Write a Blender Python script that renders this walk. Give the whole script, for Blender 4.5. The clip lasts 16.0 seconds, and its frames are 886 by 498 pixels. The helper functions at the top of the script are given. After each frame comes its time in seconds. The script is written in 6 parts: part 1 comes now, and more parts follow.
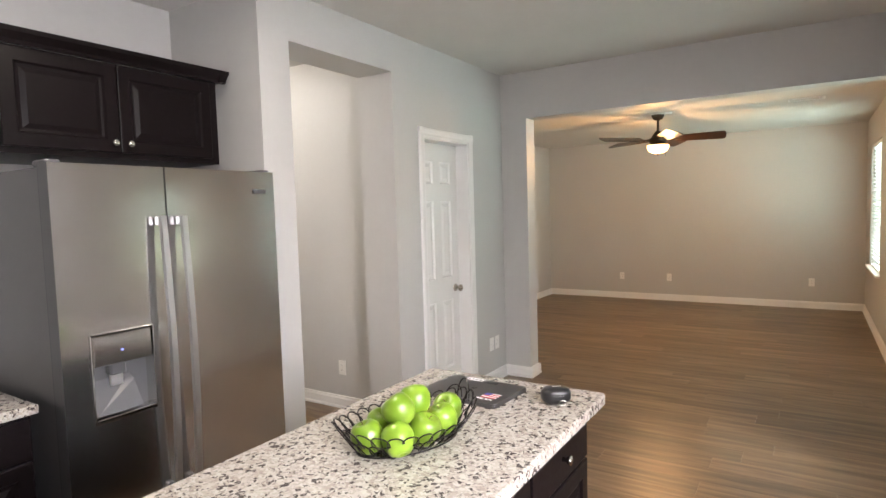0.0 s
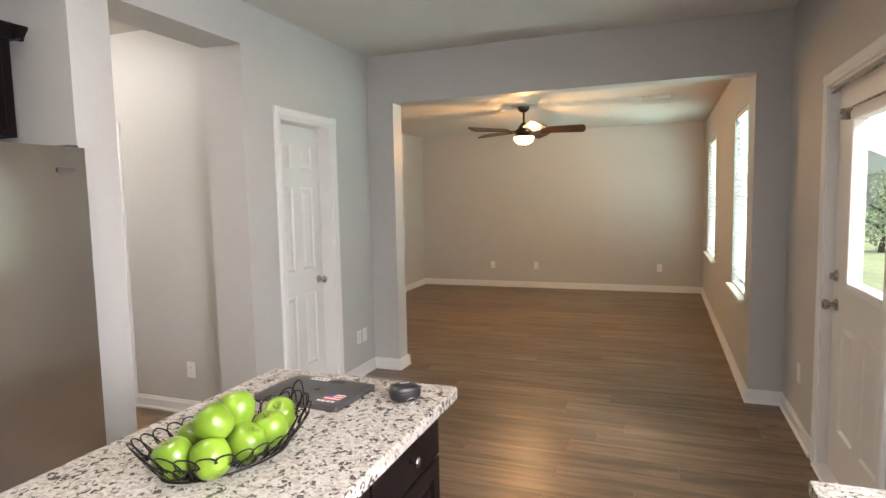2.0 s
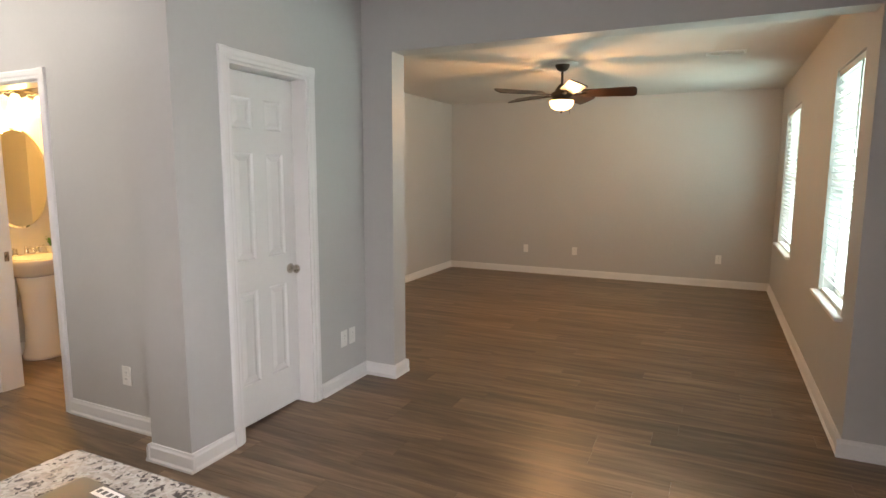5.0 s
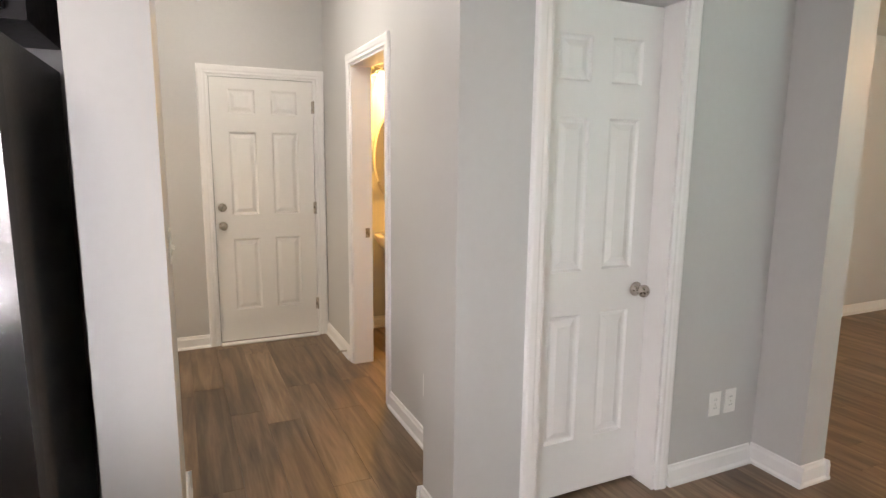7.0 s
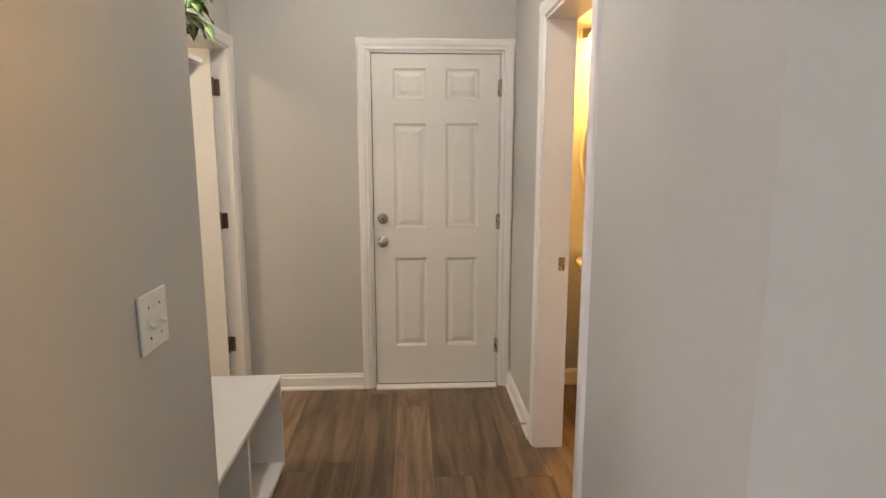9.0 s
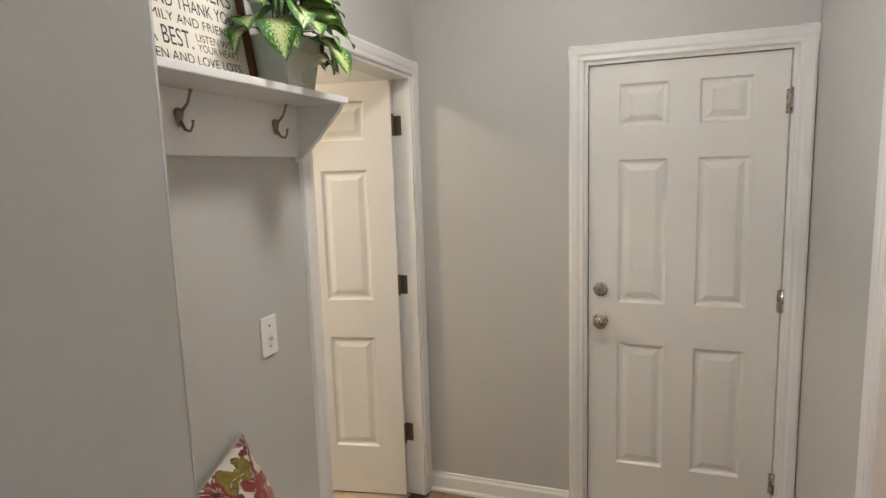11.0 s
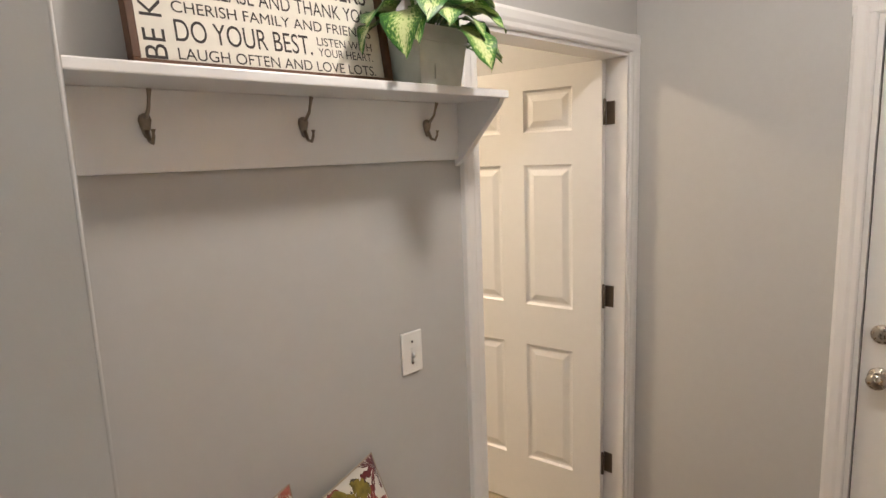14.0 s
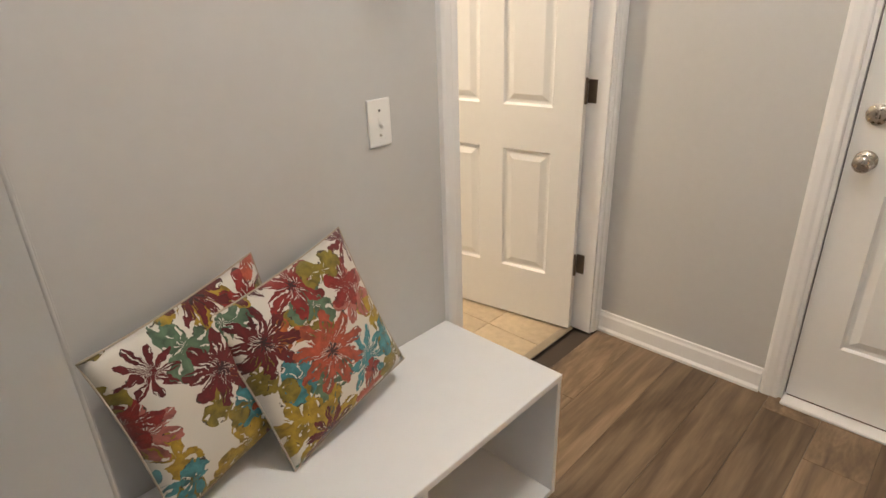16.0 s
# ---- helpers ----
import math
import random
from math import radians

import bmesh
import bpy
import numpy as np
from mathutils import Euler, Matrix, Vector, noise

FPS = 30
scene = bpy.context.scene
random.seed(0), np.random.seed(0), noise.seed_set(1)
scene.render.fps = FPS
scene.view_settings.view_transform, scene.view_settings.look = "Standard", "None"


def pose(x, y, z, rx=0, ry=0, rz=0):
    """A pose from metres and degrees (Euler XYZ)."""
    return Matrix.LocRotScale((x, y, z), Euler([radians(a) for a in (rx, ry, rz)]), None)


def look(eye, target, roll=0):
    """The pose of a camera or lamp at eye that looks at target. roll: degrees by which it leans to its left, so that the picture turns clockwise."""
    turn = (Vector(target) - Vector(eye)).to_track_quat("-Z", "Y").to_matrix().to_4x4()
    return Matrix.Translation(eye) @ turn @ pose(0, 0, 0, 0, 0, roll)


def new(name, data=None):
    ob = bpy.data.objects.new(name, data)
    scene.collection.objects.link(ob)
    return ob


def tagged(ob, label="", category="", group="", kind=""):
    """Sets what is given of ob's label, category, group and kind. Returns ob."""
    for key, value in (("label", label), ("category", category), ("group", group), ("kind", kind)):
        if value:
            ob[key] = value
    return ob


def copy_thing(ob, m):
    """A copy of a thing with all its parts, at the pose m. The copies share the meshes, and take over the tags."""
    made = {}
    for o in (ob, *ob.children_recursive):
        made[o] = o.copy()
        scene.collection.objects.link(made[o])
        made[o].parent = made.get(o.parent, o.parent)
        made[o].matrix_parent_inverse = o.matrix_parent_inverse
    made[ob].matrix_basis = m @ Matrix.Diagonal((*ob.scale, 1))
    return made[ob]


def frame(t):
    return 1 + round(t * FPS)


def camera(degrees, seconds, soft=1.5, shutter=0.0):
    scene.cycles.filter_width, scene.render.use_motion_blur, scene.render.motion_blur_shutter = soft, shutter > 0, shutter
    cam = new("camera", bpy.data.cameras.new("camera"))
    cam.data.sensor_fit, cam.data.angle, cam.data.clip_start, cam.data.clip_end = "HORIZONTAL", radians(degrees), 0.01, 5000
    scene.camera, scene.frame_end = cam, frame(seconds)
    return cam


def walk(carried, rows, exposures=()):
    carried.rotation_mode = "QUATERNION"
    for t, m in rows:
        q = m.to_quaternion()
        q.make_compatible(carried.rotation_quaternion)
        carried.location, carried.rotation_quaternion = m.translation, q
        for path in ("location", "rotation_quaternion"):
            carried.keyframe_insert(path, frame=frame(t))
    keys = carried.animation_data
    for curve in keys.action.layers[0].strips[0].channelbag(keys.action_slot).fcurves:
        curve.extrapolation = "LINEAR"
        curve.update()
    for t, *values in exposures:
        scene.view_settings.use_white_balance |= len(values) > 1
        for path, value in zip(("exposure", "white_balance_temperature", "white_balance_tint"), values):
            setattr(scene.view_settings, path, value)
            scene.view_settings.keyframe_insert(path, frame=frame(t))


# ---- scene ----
cam = camera(75.0, 16.0)
PATH = [
    (0, (-0.019, 1.839, 1.553), (-1.093, 3.521, 1.416), -1.7),
    (0.5, (-0.012, 1.866, 1.556), (-0.969, 3.616, 1.406), -1.4),
    (1, (0.001, 1.924, 1.544), (-0.847, 3.728, 1.386), -1.3),
    (1.5, (0.017, 1.968, 1.536), (-0.751, 3.808, 1.368), -1.3),
    (2, (0.005, 2.04, 1.522), (-0.699, 3.904, 1.344), -1.2),
    (2.5, (0.005, 2.141, 1.513), (-0.637, 4.026, 1.328), -0.8),
    (3, (-0.022, 2.231, 1.506), (-0.636, 4.123, 1.298), -0.8),
    (3.2, (-0.042, 2.279, 1.5), (-0.645, 4.173, 1.279), -0.9),
    (5.3, (-0.094, 3.202, 1.513), (-1.048, 4.939, 1.241), -0.0),
    (5.5, (-0.143, 3.318, 1.509), (-1.192, 4.999, 1.238), -0.2),
    (6, (-0.235, 3.623, 1.465), (-1.62, 5.039, 1.193), 0.5),
    (6.5, (-0.39, 3.897, 1.474), (-2.046, 4.979, 1.178), 1.6),
    (7, (-0.628, 4.128, 1.464), (-2.424, 4.949, 1.145), 0.6),
    (7.5, (-0.881, 4.333, 1.468), (-2.768, 4.92, 1.16), -0.1),
    (8, (-1.148, 4.508, 1.454), (-3.09, 4.878, 1.151), 0.8),
    (8.2, (-1.272, 4.548, 1.435), (-3.226, 4.851, 1.131), 0.8),
    (10.3, (-2.47, 4.61, 1.532), (-4.416, 4.302, 1.187), -1.4),
    (10.5, (-2.536, 4.593, 1.542), (-4.465, 4.183, 1.211), -1.4),
    (11, (-2.672, 4.601, 1.603), (-4.539, 3.938, 1.331), -1.8),
    (11.5, (-2.844, 4.647, 1.642), (-4.565, 3.633, 1.547), -2.0),
    (12, (-2.983, 4.685, 1.69), (-4.509, 3.392, 1.726), -1.2),
    (12.5, (-3.037, 4.703, 1.709), (-4.449, 3.288, 1.787), -2.0),
    (13, (-3.058, 4.717, 1.691), (-4.426, 3.258, 1.707), -2.4),
    (13.5, (-3.067, 4.723, 1.672), (-4.425, 3.262, 1.518), -2.5),
    (14, (-3.061, 4.733, 1.663), (-4.421, 3.301, 1.348), -2.2),
    (14.5, (-3.063, 4.723, 1.622), (-4.424, 3.317, 1.21), -1.8),
    (15, (-3.078, 4.718, 1.566), (-4.427, 3.32, 1.09), -1.8),
    (15.5, (-3.085, 4.704, 1.505), (-4.41, 3.34, 0.887), -2.1),
    (16, (-3.109, 4.678, 1.432), (-4.417, 3.401, 0.621), -1.9),
]
walk(cam, [(t, look(eye, target, roll)) for t, eye, target, roll in PATH], [(0.0, 0.88, 6600, 11), (3.0, 0.72, 6600, 11), (5.5, 0.55, 6550, 12), (6.0, 0.60, 6550, 12), (7.0, 0.76, 6600, 12), (8.0, 0.46, 6850, 12), (10.5, 0.47, 6500, 11), (11.0, 0.43, 6250, 9), (12.5, 0.38, 6500, 11), (13.5, 0.42, 6550, 14), (14.5, 0.56, 6550, 13), (16.0, 0.84, 6450, 11)])

# ---- world, sun and lamps ----
world = bpy.data.worlds.new("overcast_sky")
scene.world = world
world.use_nodes = True
wn = world.node_tree.nodes
sky = wn.new("ShaderNodeTexSky")
sky.sky_type = "NISHITA"
sky.sun_disc = False
sky.sun_elevation, sky.sun_rotation = radians(48), radians(120)
sky.air_density, sky.dust_density = 1.0, 6.0
world.node_tree.links.new(sky.outputs[0], wn["Background"].inputs[0])
wn["Background"].inputs[1].default_value = 0.15


def sun_lamp():
    data = bpy.data.lights.new("sun", "SUN")
    data.energy, data.angle, data.color = 1.5, radians(12), (1.0, 0.95, 0.88)
    ob = new("sun", data)
    ob.matrix_world = look((20, -8, 24), (0, 4, 0))


sun_lamp()


def area_lamp(name, eye, target, w, h, watts, color):
    data = bpy.data.lights.new(name, "AREA")
    data.shape, data.size, data.size_y = "RECTANGLE", w, h
    data.energy, data.color = watts, color
    ob = new(name, data)
    ob.matrix_world = look(eye, target)
    return ob


def bulb(name, place, watts, color, radius=0.05):
    data = bpy.data.lights.new(name, "POINT")
    data.energy, data.color, data.shadow_soft_size = watts, color, radius
    ob = new(name, data)
    ob.location = place
    return ob


def dome_lamp(name, place, watts, color):
    """The downward light of a flush ceiling dome."""
    data = bpy.data.lights.new(name, "AREA")
    data.shape, data.size, data.energy, data.color = "DISK", 0.24, watts, color
    ob = new(name, data)
    ob.location = place
    return ob


DAY = (0.98, 0.94, 1.0)
# daylight in the openings
area_lamp("daylight_window_near", (0.78, 7.34, 1.45), (-2, 7.34, 1.4), 0.82, 1.45, 18, (0.68, 0.97, 0.92))
area_lamp("daylight_window_far", (0.78, 10.17, 1.45), (-2, 10.17, 1.4), 0.82, 1.45, 18, (0.68, 0.97, 0.92))
# for the assumed kitchen window, which stays out of view
area_lamp("daylight_kitchen", (0.95, 2.4, 1.65), (-2, 3.2, -0.7), 1.25, 1.05, 62, DAY)
# added unseen lamp in place of open sky over the patio, for the back door
area_lamp("daylight_patio", (2.3, 5.2, 3.1), (-1.2, 4.9, 0.9), 1.8, 1.8, 45, DAY)
# lamps of the house
bulb("fan_bulb", (-1.50, 8.775, 2.14), 52, (1.0, 0.53, 0.21), 0.10)
dome_lamp("hall_bulb", (-3.98, 4.35, 2.62), 5, (1.0, 0.94, 0.86))
bulb("hall_dome_glow", (-3.98, 4.35, 2.60), 15, (1.0, 0.94, 0.86), 0.06)
dome_lamp("laundry_bulb", (-4.2, 2.3, 2.62), 27, (1.0, 0.80, 0.56))
bulb("vanity_bulb", (-5.10, 5.82, 1.99), 58, (1.0, 0.51, 0.12), 0.06)
# unseen; one downward lamp stands in for the kitchen's recessed lights
dome_lamp("kitchen_bulb", (-1.5, 3.0, 2.62), 12, (1.0, 0.89, 0.78))

# ---- materials ----


def mat(name, color, rough=0.5, metal=0.0, grain=0.0, scale=40.0, bump=0.0, bscale=200.0, spread=0.0, coat=0.0, emit=None, watts=0.0):
    m = bpy.data.materials.new(name)
    m.use_nodes = True
    nt = m.node_tree
    n, l = nt.nodes, nt.links
    b = n["Principled BSDF"]
    b.inputs["Base Color"].default_value = (*color, 1)
    b.inputs["Roughness"].default_value, b.inputs["Metallic"].default_value = rough, metal
    b.inputs["Coat Weight"].default_value = coat
    if emit:
        b.inputs["Emission Color"].default_value = (*emit, 1)
        b.inputs["Emission Strength"].default_value = watts
    co = n.new("ShaderNodeTexCoord")
    if grain or spread:
        big, fine = n.new("ShaderNodeTexNoise"), n.new("ShaderNodeTexNoise")
        big.inputs["Scale"].default_value, fine.inputs["Scale"].default_value = scale * 0.06, scale
        fine.inputs["Detail"].default_value = 6
        l.new(co.outputs["Object"], big.inputs["Vector"])
        l.new(co.outputs["Object"], fine.inputs["Vector"])
        add = n.new("ShaderNodeMath")
        add.operation = "ADD"
        l.new(big.outputs["Fac"], add.inputs[0])
        l.new(fine.outputs["Fac"], add.inputs[1])
        rng = n.new("ShaderNodeMapRange")
        rng.inputs["From Min"].default_value, rng.inputs["From Max"].default_value = 0.6, 1.4
        rng.inputs["To Min"].default_value, rng.inputs["To Max"].default_value = 1 - grain, 1 + grain
        l.new(add.outputs[0], rng.inputs["Value"])
        value = rng.outputs[0]
        if spread:
            info = n.new("ShaderNodeObjectInfo")
            r2 = n.new("ShaderNodeMapRange")
            r2.inputs["To Min"].default_value, r2.inputs["To Max"].default_value = 1 - spread, 1 + spread
            l.new(info.outputs["Random"], r2.inputs["Value"])
            mul = n.new("ShaderNodeMath")
            mul.operation = "MULTIPLY"
            l.new(value, mul.inputs[0])
            l.new(r2.outputs[0], mul.inputs[1])
            value = mul.outputs[0]
        vm = n.new("ShaderNodeVectorMath")
        vm.operation = "SCALE"
        vm.inputs[0].default_value = color
        l.new(value, vm.inputs["Scale"])
        l.new(vm.outputs[0], b.inputs["Base Color"])
        rr = n.new("ShaderNodeMapRange")
        rr.inputs["To Min"].default_value, rr.inputs["To Max"].default_value = max(0.02, rough - 0.08), min(1, rough + 0.08)
        l.new(fine.outputs["Fac"], rr.inputs["Value"])
        l.new(rr.outputs[0], b.inputs["Roughness"])
    if bump:
        bn, bp = n.new("ShaderNodeTexNoise"), n.new("ShaderNodeBump")
        bn.inputs["Scale"].default_value, bn.inputs["Detail"].default_value = bscale, 3
        bp.inputs["Strength"].default_value, bp.inputs["Distance"].default_value = bump, 0.002
        l.new(co.outputs["Object"], bn.inputs["Vector"])
        l.new(bn.outputs["Fac"], bp.inputs["Height"])
        l.new(bp.outputs[0], b.inputs["Normal"])
    return m


def wood_floor():
    m = mat("floor_plank", (0.2, 0.15, 0.11), 0.42)
    n, l = m.node_tree.nodes, m.node_tree.links
    b = n["Principled BSDF"]
    co, info = n["Texture Coordinate"], n.new("ShaderNodeObjectInfo")
    off = n.new("ShaderNodeVectorMath")
    off.operation = "MULTIPLY_ADD"
    cmb = n.new("ShaderNodeCombineXYZ")
    for k in range(3):
        l.new(info.outputs["Random"], cmb.inputs[k])
    off.inputs[1].default_value = (37, 53, 11)
    l.new(cmb.outputs[0], off.inputs[0])
    l.new(co.outputs["Object"], off.inputs[2])
    mp = n.new("ShaderNodeMapping")
    mp.inputs["Scale"].default_value = (0.9, 11, 1)
    l.new(off.outputs[0], mp.inputs["Vector"])
    n1, n2 = n.new("ShaderNodeTexNoise"), n.new("ShaderNodeTexNoise")
    n1.inputs["Scale"].default_value, n1.inputs["Detail"].default_value, n1.inputs["Distortion"].default_value = 1.6, 4, 0.8
    n2.inputs["Scale"].default_value, n2.inputs["Detail"].default_value = 9.0, 5
    l.new(mp.outputs[0], n1.inputs["Vector"])
    l.new(mp.outputs[0], n2.inputs["Vector"])
    mix = n.new("ShaderNodeMath")
    mix.operation = "MULTIPLY_ADD"
    mix.inputs[1].default_value = 0.35
    l.new(n2.outputs["Fac"], mix.inputs[0])
    l.new(n1.outputs["Fac"], mix.inputs[2])
    ramp = n.new("ShaderNodeValToRGB")
    e = ramp.color_ramp.elements
    e[0].position, e[0].color = 0.42, (0.085, 0.056, 0.037, 1)
    e[1].position, e[1].color = 0.95, (0.285, 0.203, 0.134, 1)
    e.new(0.66).color = (0.165, 0.113, 0.071, 1)
    l.new(mix.outputs[0], ramp.inputs[0])
    hs = n.new("ShaderNodeHueSaturation")
    hs.inputs["Saturation"].default_value = 1.02
    r2 = n.new("ShaderNodeMapRange")
    r2.inputs["To Min"].default_value, r2.inputs["To Max"].default_value = 0.77, 1.22
    l.new(info.outputs["Random"], r2.inputs["Value"])
    l.new(r2.outputs[0], hs.inputs["Value"])
    l.new(ramp.outputs[0], hs.inputs["Color"])
    l.new(hs.outputs[0], b.inputs["Base Color"])
    b.inputs["Specular IOR Level"].default_value = 0.38
    rr = n.new("ShaderNodeMapRange")
    rr.inputs["To Min"].default_value, rr.inputs["To Max"].default_value = 0.27, 0.42
    l.new(n2.outputs["Fac"], rr.inputs["Value"])
    l.new(rr.outputs[0], b.inputs["Roughness"])
    bp = n.new("ShaderNodeBump")
    bp.inputs["Strength"].default_value, bp.inputs["Distance"].default_value = 0.25, 0.001
    l.new(n2.outputs["Fac"], bp.inputs["Height"])
    l.new(bp.outputs[0], b.inputs["Normal"])
    return m


def granite():
    m = mat("granite", (0.6, 0.58, 0.54), 0.16)
    n, l = m.node_tree.nodes, m.node_tree.links
    b, co = n["Principled BSDF"], n["Texture Coordinate"]
    vor, n1, n2 = n.new("ShaderNodeTexVoronoi"), n.new("ShaderNodeTexNoise"), n.new("ShaderNodeTexNoise")
    warp = n.new("ShaderNodeTexNoise")
    warp.inputs["Scale"].default_value = 45
    vm = n.new("ShaderNodeVectorMath")
    vm.operation = "MULTIPLY_ADD"
    vm.inputs[1].default_value = (0.022, 0.022, 0.022)
    l.new(co.outputs["Object"], warp.inputs["Vector"])
    l.new(warp.outputs["Color"], vm.inputs[0])
    l.new(co.outputs["Object"], vm.inputs[2])
    vor.inputs["Scale"].default_value = 110
    n1.inputs["Scale"].default_value, n1.inputs["Detail"].default_value = 34, 5
    n2.inputs["Scale"].default_value, n2.inputs["Detail"].default_value = 120, 4
    for t in (vor, n1, n2):
        l.new(vm.outputs[0], t.inputs["Vector"])
    sep = n.new("ShaderNodeSeparateColor")
    l.new(vor.outputs["Color"], sep.inputs[0])
    base = n.new("ShaderNodeValToRGB")
    e = base.color_ramp.elements
    e[0].position, e[0].color = 0.0, (0.30, 0.262, 0.228, 1)
    e[1].position, e[1].color = 1.0, (0.47, 0.445, 0.405, 1)
    e.new(0.45).color = (0.41, 0.375, 0.335, 1)
    l.new(sep.outputs[0], base.inputs[0])
    dark = n.new("ShaderNodeMath")
    dark.operation = "MULTIPLY_ADD"
    dark.inputs[1].default_value = 0.55
    l.new(sep.outputs[1], dark.inputs[0])
    l.new(n1.outputs["Fac"], dark.inputs[2])
    mask = n.new("ShaderNodeValToRGB")
    me = mask.color_ramp.elements
    me[0].position, me[0].color = 0.95, (0, 0, 0, 1)
    me[1].position, me[1].color = 1.04, (1, 1, 1, 1)
    l.new(dark.outputs[0], mask.inputs[0])
    mix = n.new("ShaderNodeMix")
    mix.data_type = "RGBA"
    mix.inputs["B"].default_value = (0.075, 0.065, 0.062, 1)
    l.new(mask.outputs[0], mix.inputs["Factor"])
    l.new(base.outputs[0], mix.inputs["A"])
    grey = n.new("ShaderNodeValToRGB")
    ge = grey.color_ramp.elements
    ge[0].position, ge[0].color = 0.56, (0, 0, 0, 1)
    ge[1].position, ge[1].color = 0.66, (0.75, 0.75, 0.75, 1)
    l.new(n2.outputs["Fac"], grey.inputs[0])
    mix2 = n.new("ShaderNodeMix")
    mix2.data_type = "RGBA"
    mix2.inputs["B"].default_value = (0.21, 0.19, 0.178, 1)
    l.new(grey.outputs[0], mix2.inputs["Factor"])
    l.new(mix.outputs["Result"], mix2.inputs["A"])
    l.new(mix2.outputs["Result"], b.inputs["Base Color"])
    return m


def steel():
    m = mat("brushed_steel", (0.66, 0.655, 0.66), 0.27, 1.0)
    n, l = m.node_tree.nodes, m.node_tree.links
    b, co = n["Principled BSDF"], n["Texture Coordinate"]
    mp, ns = n.new("ShaderNodeMapping"), n.new("ShaderNodeTexNoise")
    mp.inputs["Scale"].default_value = (3, 3, 900)
    ns.inputs["Scale"].default_value, ns.inputs["Detail"].default_value = 1.0, 3
    l.new(co.outputs["Object"], mp.inputs["Vector"])
    l.new(mp.outputs[0], ns.inputs["Vector"])
    rr = n.new("ShaderNodeMapRange")
    rr.inputs["To Min"].default_value, rr.inputs["To Max"].default_value = 0.16, 0.21
    l.new(ns.outputs["Fac"], rr.inputs["Value"])
    l.new(rr.outputs[0], b.inputs["Roughness"])
    wob, bp = n.new("ShaderNodeTexNoise"), n.new("ShaderNodeBump")
    wob.inputs["Scale"].default_value = 2.2
    bp.inputs["Strength"].default_value, bp.inputs["Distance"].default_value = 0.12, 0.02
    l.new(co.outputs["Object"], wob.inputs["Vector"])
    l.new(wob.outputs["Fac"], bp.inputs["Height"])
    l.new(bp.outputs[0], b.inputs["Normal"])
    return m


M_WALL = mat("wall_paint", (0.505, 0.499, 0.488), 0.5, grain=0.025, scale=30, bump=0.05, bscale=260)
M_CEIL = mat("ceiling_paint", (0.62, 0.60, 0.57), 0.9, grain=0.03, scale=60, bump=0.5, bscale=120)
M_TRIM = mat("trim_paint", (0.78, 0.77, 0.76), 0.33, grain=0.02, scale=20, bump=0.05, bscale=90)
M_DOOR = mat("door_paint", (0.76, 0.75, 0.73), 0.38, grain=0.02, scale=30, bump=0.10, bscale=160)
M_FLOOR = wood_floor()
M_SUB = mat("subfloor", (0.06, 0.045, 0.035), 0.9, grain=0.1)
M_GRANITE = granite()
M_ESP = mat("espresso_wood", (0.006, 0.004, 0.0045), 0.34, grain=0.25, scale=60, bump=0.05, bscale=150)
M_ESP.node_tree.nodes["Principled BSDF"].inputs["Specular IOR Level"].default_value = 0.15
M_STEEL = steel()
M_BAR = mat("satin_steel_bar", (0.62, 0.62, 0.63), 0.36, 1.0, grain=0.03, scale=90)
M_NICKEL = mat("satin_nickel", (0.45, 0.41, 0.36), 0.28, 1.0, grain=0.08, scale=80)
M_BRONZE = mat("dark_bronze", (0.075, 0.058, 0.045), 0.38, 0.85, grain=0.15, scale=60)
M_HINGE = mat("worn_hinge_metal", (0.17, 0.135, 0.105), 0.42, 0.9, grain=0.2, scale=90)
M_HOOK = mat("aged_nickel", (0.30, 0.25, 0.20), 0.38, 1.0, grain=0.2, scale=120)
M_CHROME = mat("chrome", (0.75, 0.74, 0.72), 0.08, 1.0)
M_BLACK = mat("black_plastic", (0.012, 0.012, 0.013), 0.35, grain=0.1, scale=200)
M_DGREY = mat("dark_grey_plastic", (0.07, 0.07, 0.075), 0.4, grain=0.06, scale=120)
M_FRSIDE = mat("fridge_side_paint", (0.09, 0.088, 0.09), 0.38, grain=0.05, scale=90, bump=0.15, bscale=500)
M_WHITEP = mat("white_plastic", (0.80, 0.79, 0.76), 0.3, grain=0.01, scale=50)
M_SLOT = mat("dark_slot", (0.03, 0.03, 0.03), 0.6)
M_BLADE = mat("walnut_blade", (0.020, 0.009, 0.006), 0.38, grain=0.35, scale=35)
M_PORC = mat("porcelain", (0.80, 0.77, 0.72), 0.1, coat=0.4)
M_MIRROR = mat("mirror_silver", (0.92, 0.92, 0.90), 0.02, 1.0)
M_SHADE = mat("lit_glass_shade", (0.9, 0.85, 0.75), 0.4, emit=(1.0, 0.60, 0.24), watts=3.6)
M_VSHADE = mat("lit_vanity_shade", (0.9, 0.85, 0.75), 0.4, emit=(1.0, 0.72, 0.34), watts=4.0)
M_HSHADE = mat("lit_hall_shade", (0.9, 0.88, 0.8), 0.4, emit=(1.0, 0.88, 0.7), watts=2.0)
M_BENCH = mat("bench_paint", (0.80, 0.80, 0.80), 0.32, grain=0.02, scale=20, bump=0.04, bscale=90)
M_BLIND = mat("blind_slat", (0.80, 0.84, 0.82), 0.5, grain=0.02, scale=40)
M_VINYL = mat("window_vinyl", (0.80, 0.80, 0.80), 0.4, grain=0.01)
M_TILE = mat("beige_vinyl_tile", (0.50, 0.40, 0.27), 0.4, grain=0.22, scale=28, spread=0.06)
